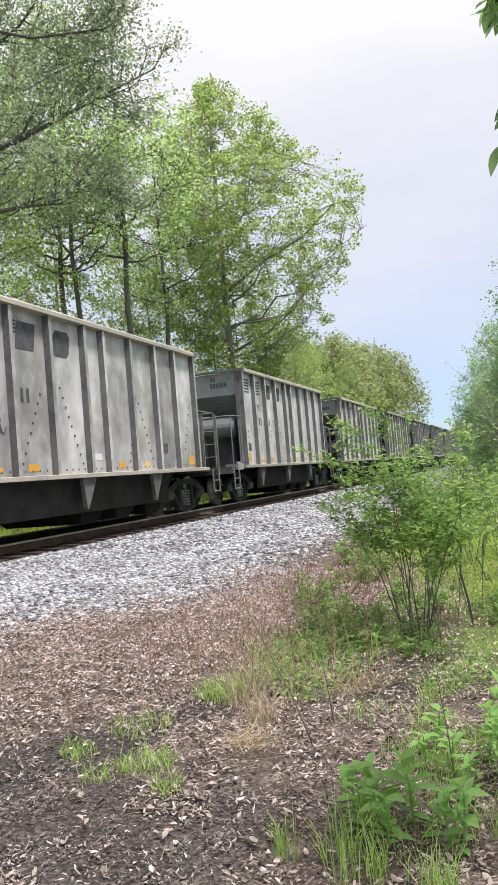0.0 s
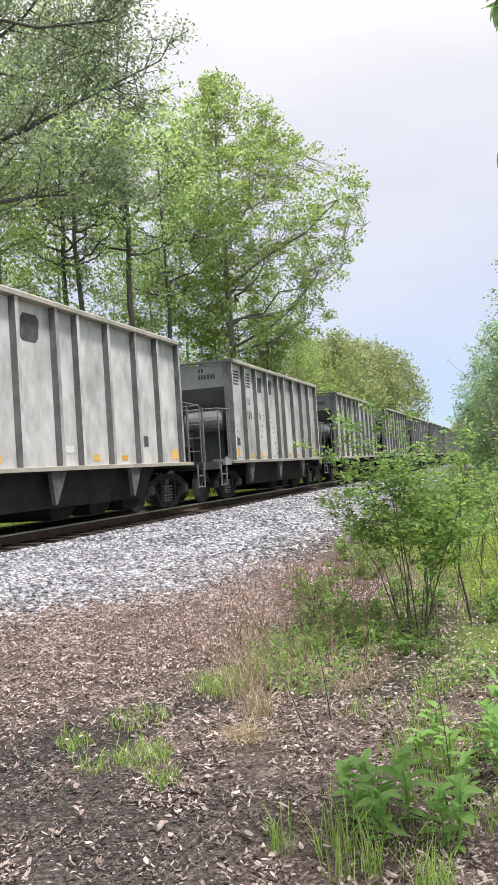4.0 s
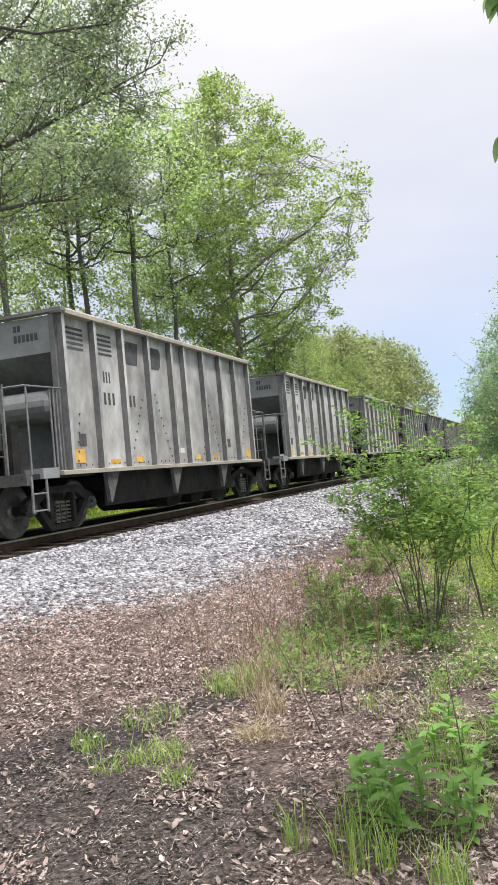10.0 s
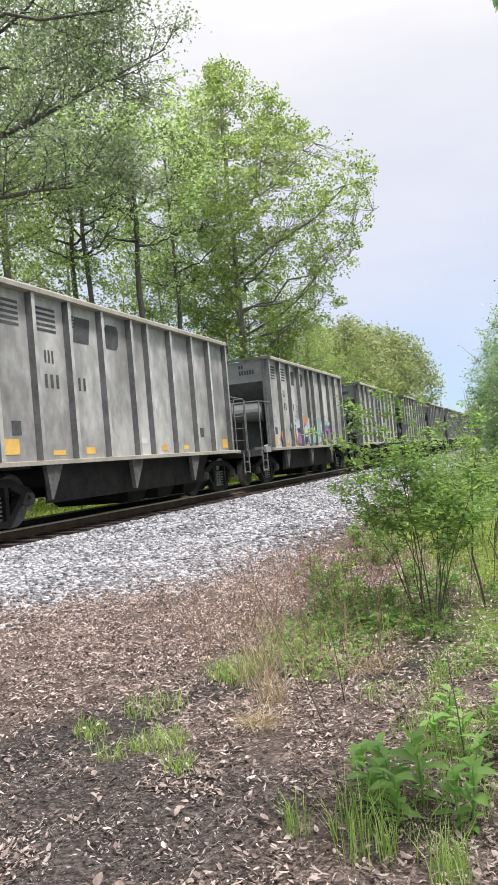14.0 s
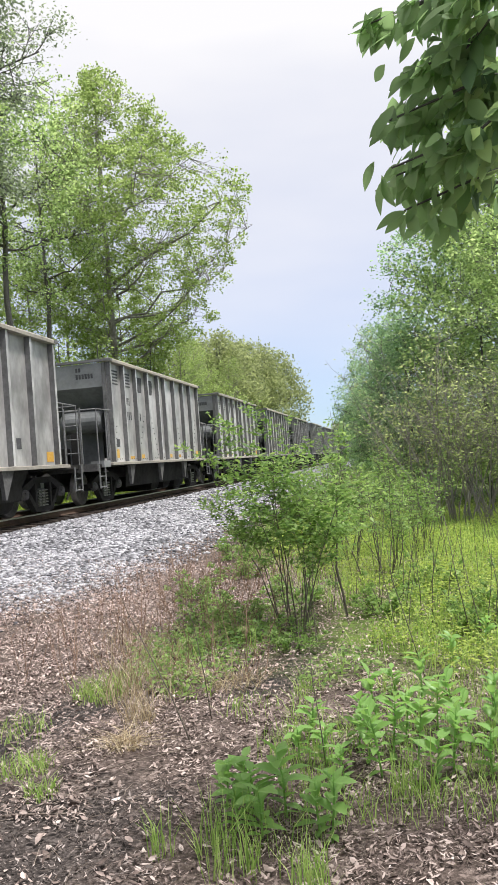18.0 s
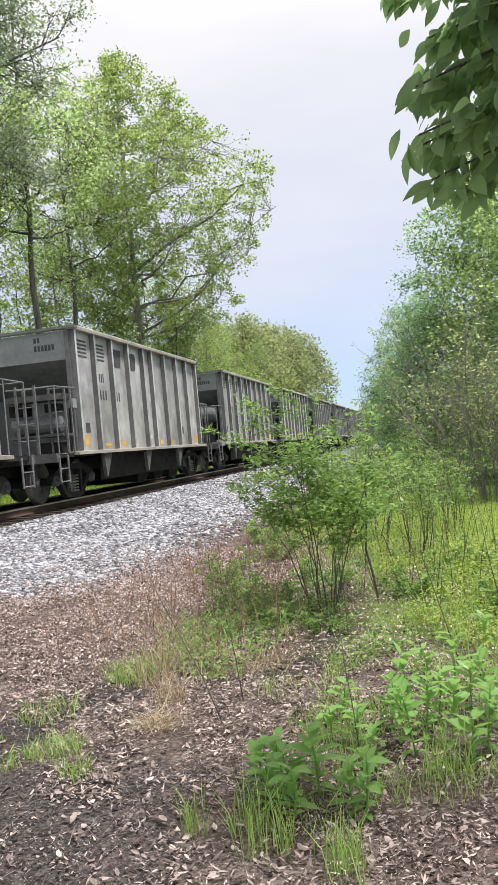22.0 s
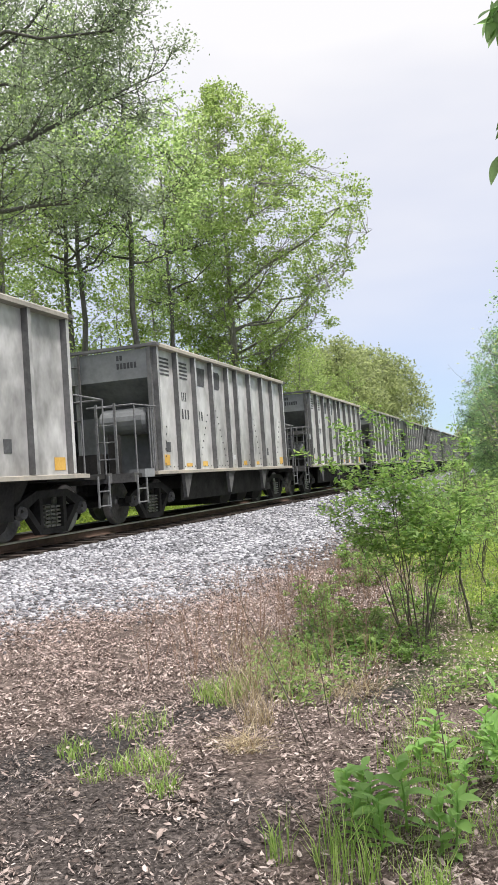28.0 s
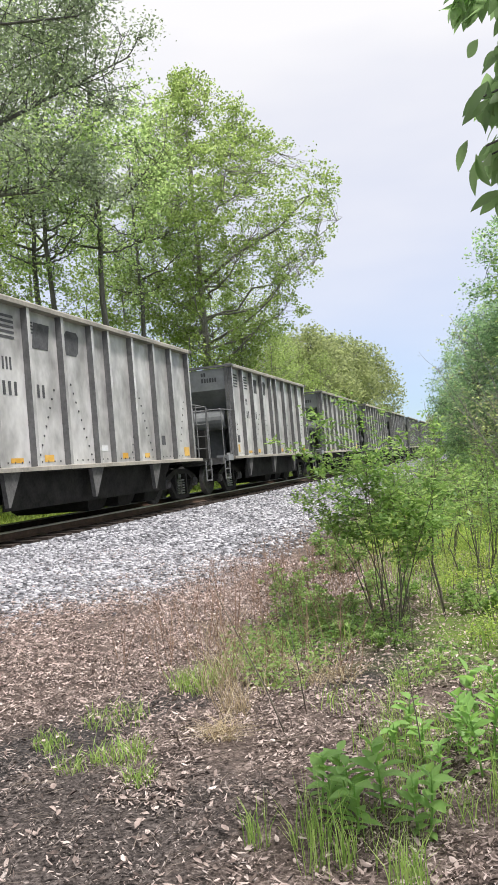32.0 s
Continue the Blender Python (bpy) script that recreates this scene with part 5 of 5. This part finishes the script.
def build_cover():
    rng = np.random.default_rng(43)
    p = scatter(rng, 150000, -3.0, 6.5, 4.9, 19)
    nz = np.array([noise.noise((x * 0.9, y * 0.9, 3.0)) for x, y in p])
    edge = np.interp(p[:, 1], [5.2, 6.0, 7.5, 9.5, 12, 19], [0.45, -0.15, -0.45, -0.9, -2.0, -2.9])
    bush_side = (np.hypot((p[:, 0] + 1.35) / 0.85, (p[:, 1] - 6.5) / 1.45) < 1 + nz * 0.7)
    bush_side |= (np.hypot((p[:, 0] + 0.95) / 0.75, (p[:, 1] - 5.5) / 0.6) < 0.95 + nz * 0.9)
    path = np.abs(p[:, 0] - path_x(p[:, 1])) < 0.3 + 0.1 * nz
    keep = (p[:, 0] > edge + nz * 0.5) & ~(path & (p[:, 1] < 8.3))
    mat_p = p[bush_side & ~keep & ~(path & (p[:, 1] < 8.3)) & (rng.uniform(size=len(p)) < 0.85)]
    keep &= nz > -0.42
    p, nz = p[keep], nz[keep]
    c = on_ground(mat_p) + np.array([0, 0, 1.0]) * (0.02 + 0.22 * rng.beta(1.2, 2.6, len(mat_p)))[:, None]
    stuff("chickweed", quad_mesh("chickweed", leaves(rng, c, 0.042, flat=0.7, slim=0.6, droop=0.1), M_LEAF_BUSH), "low green creeping plants round the bush", "undergrowth")
    h = 0.05 + 0.26 * rng.beta(1.4, 2.2, len(p)) * np.clip(0.75 + nz, 0.3, 1.4)
    c = on_ground(p) + np.array([0, 0, 1.0]) * h[:, None]
    stuff("ground_cover", quad_mesh("ground_cover", leaves(rng, c, 0.034, flat=0.7, slim=0.62, droop=0.1, fold=0.3), M_COVER), "bright yellow-green low undergrowth over the clearing floor", "undergrowth")
    p = scatter(rng, 16000, -3.0, 6.0, 5.4, 17)
    edge = np.interp(p[:, 1], [5.2, 6.0, 7.5, 9.5, 12, 19], [0.3, -0.3, -0.7, -1.6, -2.4, -3.2])
    near_bush = (np.hypot((p[:, 0] + 1.2) / 0.9, (p[:, 1] - 6.1) / 1.3) < 1) & (rng.uniform(size=len(p)) < 0.45)
    p = p[((p[:, 0] > edge) | near_bush) & ((np.abs(p[:, 0] - path_x(p[:, 1])) > 0.3) | (p[:, 1] > 8.3))]
    stuff("meadow_grass", quad_mesh("meadow_grass", blades(rng, on_ground(p, -0.01), 0.28, 0.0035, 0.4), M_GRASS), "thin green grass standing in the clearing", "grass")
    p = scatter(rng, 4200, -0.75, 1.5, 3.3, 5.4)
    p = p[np.array([noise.noise((x * 1.7, y * 1.7, 5.0)) for x, y in p]) > -0.1]
    stuff("young_grass", quad_mesh("young_grass", blades(rng, on_ground(p, -0.01), 0.17, 0.0022, 0.6), M_GRASS), "short fresh grass between the weeds", "grass")
    p = scatter(rng, 20000, -17.5, -11.4, 8, 60)
    stuff("verge_grass", quad_mesh("verge_grass", blades(rng, on_ground(p, -0.01), 0.25, 0.02, 0.5), M_COVER), "sunlit green grass on the verge beyond the track", "grass")
    segs = []
    for x, y in scatter(rng, 110, -0.9, 3.2, 5.6, 15):
        h = rng.uniform(0.5, 1.35)
        pts = bough(rng, (x, y, float(ground_z(x, y))), (rng.normal() * 0.14, rng.normal() * 0.14, 1), h, 0.0, 6, 0.04)
        polyline(segs, pts, 0.0045, 0.0015)
    stuff("clearing_stalks", tubes("clearing_stalks", segs, M_STEM, 5), "thin upright bare stalks standing in the undergrowth", "dry stalks")
    # dry reddish stalks
    n = 280
    p = scatter(rng, n, -3.1, -1.0, 5.2, 10.5)
    segs = []
    for x, y in p:
        h = rng.uniform(0.25, 0.7)
        pts = bough(rng, (x, y, float(ground_z(x, y))), (rng.normal() * 0.25, rng.normal() * 0.25, 1), h, 0.0, 5, 0.08)
        polyline(segs, pts, 0.003, 0.0012)
        for _ in range(3):
            i = rng.integers(2, 5)
            tw = pts[i] + unit(rng.normal(size=3) * np.array([1, 1, 0.3]) + np.array([0, 0, 0.9])) * h * 0.25
            segs.append((*pts[i], *tw, 0.0016, 0.0008))
    stuff("dry_stalks", tubes("dry_stalks", segs, M_STALK, 4), "thin dry reddish-brown weed stalks", "dry stalks")


build_cover()


def tuft(label, x, y, n, radius, height, width, mat, seed, lean=0.4, name="grass_tuft", bend=0.35):
    rng = np.random.default_rng(seed)
    r = radius * np.sqrt(rng.uniform(0, 1, n))
    a = rng.uniform(0, 2 * np.pi, n)
    p = np.column_stack([r * np.cos(a), r * np.sin(a)])
    g = np.column_stack([p, ground_z(p[:, 0] + x, p[:, 1] + y) - float(ground_z(x, y)) - 0.01])
    ob = link_mesh(name, quad_mesh(name, blades(rng, g, height, width, lean, bend), mat), None)
    ob.location = (x, y, float(ground_z(x, y)))
    return tagged(ob, label, "grass", "grass tufts near the path", "stuff")


k = 0
for x, y, n, r, h, w in ((-0.72, 2.93, 50, 0.12, 0.31, 0.0025), (-0.84, 3.10, 34, 0.08, 0.30, 0.0025), (-0.42, 2.88, 44, 0.09, 0.22, 0.0025), (-1.04, 3.04, 34, 0.06, 0.20, 0.0025), (-0.60, 3.0, 26, 0.13, 0.26, 0.0025), (-0.04, 3.62, 90, 0.10, 0.30, 0.002), (-0.40, 2.76, 40, 0.09, 0.28, 0.002), (0.35, 3.9, 70, 0.15, 0.3, 0.002), (-0.5, 3.75, 80, 0.16, 0.28, 0.002), (-0.70, 4.1, 60, 0.2, 0.2, 0.002), (0.62, 4.6, 80, 0.2, 0.34, 0.002)):
    k += 1
    tuft("tuft of long bright green grass among dry leaves", x, y, n, r, h, w, M_GRASS, 100 + k, 0.34)
for x, y, n, r, h in ((-2.55, 3.95, 90, 0.12, 0.11), (-2.06, 3.85, 150, 0.17, 0.13), (-1.82, 3.56, 90, 0.09, 0.10), (-2.4, 4.45, 140, 0.22, 0.11), (-2.12, 5.15, 200, 0.2, 0.19), (-2.25, 3.66, 70, 0.12, 0.09), (-1.85, 5.5, 90, 0.25, 0.16), (-1.5, 5.1, 60, 0.2, 0.12), (-1.0, 4.75, 60, 0.2, 0.12)):
    k += 1
    tuft("short green grass tuft on bare dark soil", x, y, n, r, h, 0.003, M_GRASS, 100 + k, 0.6)
for x, y, n, r, h in ((-1.66, 4.62, 80, 0.10, 0.24), (-1.72, 4.7, 34, 0.10, 0.38), (-1.9, 5.0, 50, 0.16, 0.38), (-1.98, 5.2, 40, 0.16, 0.46), (-1.6, 5.2, 90, 0.28, 0.22), (-2.3, 6.4, 80, 0.3, 0.36), (-1.85, 5.6, 90, 0.25, 0.3)):
    k += 1
    tuft("tuft of tall pale dry straw grass", x, y, n, r, h, 0.0021, M_STRAW, 100 + k, 0.8, "dry_grass_tuft")
tuft("flattened mop of pale dry straw", -1.62, 4.2, 260, 0.10, 0.11, 0.0022, M_STRAW, 171, 1.6, "dry_grass_tuft", 0.8)
tuft("flattened mop of pale dry straw", -1.2, 5.3, 120, 0.2, 0.18, 0.0025, M_STRAW, 172, 1.6, "dry_grass_tuft", 0.8)


def broad_leaf(name, length, width, mat, fold=0.25, curl=0.3):
    """A pointed oval leaf along +y, folded at the midrib and curling down at the tip."""
    prof = ((0.0, 0.06), (0.14, 0.55), (0.32, 0.95), (0.5, 1.0), (0.68, 0.82), (0.85, 0.45), (1.0, 0.02))
    v, f = [], []
    for t, w in prof:
        z = -curl * length * t * t * 0.6 + 0.1 * length * t
        hw = w * width / 2
        v += [(-hw, t * length, z + hw * fold), (0, t * length, z), (hw, t * length, z + hw * fold)]
    for i in range(len(prof) - 1):
        a = 3 * i
        f += [(a, a + 1, a + 4, a + 3), (a + 1, a + 2, a + 5, a + 4)]
    me = shape(name, v, f, smooth=True)
    me.materials.append(mat)
    return me


WEED_LEAF = broad_leaf("leaf", 0.128, 0.060, M_WEED, fold=0.35, curl=0.3)


def make_weed(seed, height, pairs):
    rng = np.random.default_rng(seed)
    ob = thing("broadleaf_weed", "leafy bright green weed with broad pointed leaves", "weed", "weeds near the path")
    pts = bough(rng, (0, 0, -0.02), (rng.normal() * 0.12, rng.normal() * 0.12, 1), height, 0.1, 6, 0.05)
    part("stem", loft("stem", pts, 0.006, 0.0025, M_WEED), None, ob)
    for i in range(pairs):
        g = (0.14 + 0.86 * (i + 0.5) / pairs) * 6
        q = min(int(g), 5)
        p = pts[q] + (pts[q + 1] - pts[q]) * (g - q)
        az = math.degrees(i * 2.4) + rng.uniform(-20, 20)
        for d in (0, 180):
            s = rng.uniform(0.65, 1.1) * (1.0 - 0.6 * abs(i / pairs - 0.6))
            leaf = link_mesh("leaf", WEED_LEAF, None, ob)
            leaf.matrix_basis = pose(*p, 0, 0, az + d + rng.uniform(-15, 15)) @ pose(0, 0, 0, rng.uniform(8, 58) - 25 * (1 - i / pairs), rng.uniform(-20, 20), 0) @ Matrix.Diagonal((s, s, s, 1))
    return ob


weeds = [make_weed(50, 0.34, 9), make_weed(51, 0.36, 9), make_weed(52, 0.25, 7)]
WEEDS = ((-0.37, 3.22, 0), (0.0, 3.95, 1), (-0.86, 3.44, 2), (-0.17, 3.80, 1), (0.28, 4.12, 1), (-0.05, 4.22, 1), (0.16, 3.86, 0), (-0.45, 3.92, 2), (-0.30, 4.15, 0), (0.42, 4.4, 1), (0.50, 4.05, 1), (-0.6, 4.0, 2), (-0.78, 3.3, 2), (0.12, 4.4, 0), (-0.24, 3.98, 0), (0.66, 4.3, 1), (0.34, 3.78, 2), (0.3, 5.6, 1), (0.8, 5.2, 0), (-0.1, 5.0, 2), (0.55, 6.1, 1), (-0.42, 3.28, 2), (0.08, 3.72, 2), (-0.34, 3.72, 2), (0.22, 4.28, 1), (-0.12, 4.05, 1), (0.6, 4.6, 1), (0.4, 4.2, 0), (-0.55, 4.25, 2), (0.05, 4.7, 1), (0.8, 4.8, 1), (-0.2, 4.5, 0), (-0.70, 3.38, 2), (-0.58, 3.42, 0), (-0.76, 3.52, 2), (-0.66, 3.22, 2))
for j, (x, y, v) in enumerate(WEEDS):
    ob = weeds[v] if j in (0, 1, 2) else copy_thing(weeds[v], Matrix())
    place(ob, x, y, rngf.uniform(0, 360) if j else 30, rngf.uniform(0.85, 1.1), 0)


def stick(name, label, pts, r0, r1, mat=None, category="stick"):
    ob = link_mesh(name, loft(name, pts, r0, r1, mat or M_TWIG), None)
    return tagged(ob, label, category)


stick("fallen_branch", "short broken grey branch lying on dark soil", ((-2.43, 3.40, 0.03), (-2.34, 3.43, 0.035), (-2.23, 3.46, 0.03)), 0.016, 0.013)
stick("fallen_stick", "long thin arched stick lying over leaves", ((-1.66, 3.80, 0.02), (-1.4, 3.90, 0.06), (-1.1, 4.05, 0.08), (-0.80, 4.20, 0.06)), 0.0035, 0.002)
stick("fallen_stick", "thin dead stick lying on dry leaves", ((-1.9, 3.3, 0.03), (-1.7, 3.33, 0.03), (-1.5, 3.36, 0.02)), 0.006, 0.004)
stick("bare_stem", "tall thin bare brown stem leaning over", ((-1.25, 4.28, 0), (-1.36, 4.33, 0.25), (-1.50, 4.38, 0.5), (-1.62, 4.42, 0.72), (-1.70, 4.44, 0.92)), 0.0045, 0.0015, M_STEM, "stem")
stick("bare_stem", "thin bare brown stem standing upright", ((-0.44, 3.82, 0), (-0.45, 3.82, 0.22), (-0.475, 3.83, 0.45), (-0.48, 3.83, 0.62)), 0.004, 0.0015, M_STEM, "stem")
stick("bare_stem", "thin bare brown stem standing upright", ((-1.2, 4.6, 0), (-1.23, 4.6, 0.3), (-1.28, 4.62, 0.6), (-1.36, 4.64, 0.8)), 0.0035, 0.0012, M_STEM, "stem")
stick("bare_stem", "thin bare brown stem leaning over grass", ((0.1, 5.3, 0), (0.0, 5.33, 0.4), (-0.08, 5.35, 0.7), (-0.1, 5.36, 0.95)), 0.004, 0.0015, M_STEM, "stem")
stick("bare_stem", "thin bare brown stem leaning over grass", ((0.5, 6.6, 0), (0.42, 6.6, 0.5), (0.36, 6.6, 1.0)), 0.005, 0.002, M_STEM, "stem")

# the bough that hangs into the view close to the camera
BOUGH_LEAF = broad_leaf("leaf", 0.114, 0.051, M_LEAF_NEAR, fold=0.18, curl=0.35)


def build_bough():
    rng = np.random.default_rng(61)
    ob = thing("overhanging_bough", "leafy bough with broad dark green leaves hanging overhead", "branch")
    segs = []
    polyline(segs, [np.array(p) for p in ((2.3, 3.3, 0.0), (2.25, 3.25, 1.6), (2.1, 3.2, 3.0), (1.9, 3.1, 4.2))], 0.09, 0.05)
    twig_at = []
    for z, y, x_end, z_end in ((3.15, 2.85, 0, 3.12), (3.25, 3.2, 0.075, 2.9), (2.95, 2.9, 0.055, 2.78), (2.85, 3.1, 0.065, 2.64), (2.75, 2.75, 0.045, 2.55), (2.7, 3, 0.085, 2.47), (3.4, 3, 0.145, 3.22), (3.1, 3.35, 0.165, 2.7), (2.9, 2.7, 0.265, 2.56), (3.5, 3.3, 0.215, 3.35), (3.2, 2.6, 0.285, 3), (3, 3.2, 0.185, 2.86), (3.05, 2.8, 0.165, 2.9), (2.8, 3.3, 0.215, 2.5), (3.35, 2.75, 0.265, 3.12), (3.3, 3.1, 0.125, 3.04), (3.1, 3, 0.105, 2.82), (2.9, 3.2, 0.115, 2.68), (3.45, 2.9, 0.325, 3.26), (3.55, 3.1, 0.40, 3.38), (3.3, 2.8, 0.42, 3.16), (3.2, 3.25, 0.34, 2.96), (3.0, 2.95, 0.38, 2.78), (2.9, 3.15, 0.36, 2.64), (3.4, 3.2, 0.28, 3.1), (3.1, 2.7, 0.30, 2.88), (3.6, 2.9, 0.30, 3.42)):
        pts = [np.array((2.15 + 0.02 * rng.normal(), 3.2, z - 0.1)), np.array((1.3, (3.2 + y) / 2, z + 0.05)), np.array((0.75, y, (z + z_end) / 2 + 0.06)), np.array((0.43, y, z_end + 0.10)), np.array((x_end + 0.03, y, z_end))]
        polyline(segs, pts, 0.012, 0.0035)
        for a, b, count in zip(pts[2:], pts[3:], (12, 13)):
            for q in range(count):
                twig_at.append((a + (b - a) * rng.uniform(0, 1), unit(b - a)))
        twig_at.append((pts[-1], unit(pts[-1] - pts[-2])))
        twig_at.append((pts[-1] + np.array([0.05, 0, 0.0]), unit(pts[-1] - pts[-2])))
    part("branch", tubes("branch", segs, M_BARK, 6), None, ob, "thin dark branches")
    poses = []
    for p, way in twig_at:
        for q in range(2):
            az = math.degrees(math.atan2(way[1], way[0])) - 90 + rng.choice((-1, 1)) * rng.uniform(20, 80)
            size = rng.uniform(0.75, 1.2)
            poses.append(pose(*(p + rng.normal(size=3) * 0.03), 0, 0, az) @ pose(0, 0, 0, rng.uniform(-85, -15), rng.uniform(-50, 50), 0) @ Matrix.Diagonal((size, size, size, 1)))
    # the outermost leaves one by one, the inner ones as one mass
    poses = [m for m in poses if m.translation.x < 0.6]
    poses.sort(key=lambda m: m.translation.x)
    for m in poses[:420]:
        link_mesh("leaf", BOUGH_LEAF, None, ob).matrix_basis = m
    verts, faces = [], []
    for m in poses[420:]:
        n = len(verts)
        verts += [tuple(m @ v.co) for v in BOUGH_LEAF.vertices]
        faces += [tuple(n + i for i in f.vertices) for f in BOUGH_LEAF.polygons]
    inner = shape("foliage", verts, faces, smooth=True)
    inner.materials.append(M_LEAF_NEAR)
    tagged(link_mesh("foliage", inner, None, ob), kind="stuff")


build_bough()

# ---------------------------------------------------------------- marks of single cars


def flat_blob(rng, y, z, ry, rz, k=11):
    return [(y + ry * math.cos(2 * math.pi * i / k) * rng.uniform(0.6, 1.2), z + rz * math.sin(2 * math.pi * i / k) * rng.uniform(0.6, 1.2)) for i in range(k)]


def build_graffiti(car):
    rng = np.random.default_rng(71)
    mats = (M_TEAL, M_PALE, M_PURPLE, M_ORANGE, M_TEAL, M_PALE, M_NAVY)
    for i in range(46):
        y = 0.9 + 6.6 * rng.uniform(0, 1)
        z = 1.16 + 0.85 * rng.uniform(0, 1) ** 1.3
        ry, rz = rng.uniform(0.08, 0.34), rng.uniform(0.10, 0.32)
        x = 1.4265 + 0.0009 * i
        g = Geo().prism(flat_blob(rng, y, max(z, 1.12 + rz), ry, rz), "x", x, x + 0.0006)
        part("graffiti_patch", g, mats[i % 7], car, "sprayed colour patch")


build_graffiti(CARS[12])


BACKWARD = [CARS[k] for k in TURNED]


def scrawl(car, y0, y1, z, tall, loops, seed):
    """A looping sprayed line on the side sheet."""
    rng = np.random.default_rng(seed)
    pts = []
    for i in range(loops * 9 + 1):
        t = i / (loops * 9)
        a = 2 * math.pi * loops * t
        size = tall * (0.7 + 0.5 * math.sin(5.1 * t + seed))
        y = y0 + (y1 - y0) * t + 0.045 * math.cos(a) + rng.normal() * 0.008
        pts.append((1.428 if car not in BACKWARD else -1.428, y if car not in BACKWARD else BODY - y, z + size * math.sin(a) * 0.5 + rng.normal() * 0.012))
    part("graffiti_scrawl", Geo().path(pts, 0.009), M_MARK, car, "dark sprayed scrawl")


for car, y0, y1, z, tall, loops, seed in ((CARS[16], 1.22, 1.98, 1.93, 0.24, 7, 1), (CARS[16], 2.26, 3.2, 1.78, 0.30, 8, 2), (CARS[25], 3.62, 4.3, 1.62, 0.26, 5, 3), (CARS[0], 1.2, 1.95, 1.86, 0.24, 5, 4)):
    scrawl(car, y0, y1, z, tall, loops, seed)
for y0, y1 in ((8.34, 9.34), (7.32, 8.22)):
    part("repainted_panel", Geo().box(-1.4235, -1.4215, BODY - y1, BODY - y0, 1.46, 3.74), M_FADED, CARS[10], "faded orange side panel")


def motions():
    rows = TRAVEL
    for k, car in enumerate(CARS):
        y0 = FIRST + PITCH * (k - 1)
        turn = k in TURNED
        walk(car, [(t, pose(TRACK_X, y0 - s + (BODY if turn else 0), RAIL_Z, 0, 0, 180 if turn else 0)) for t, s in rows])


motions()
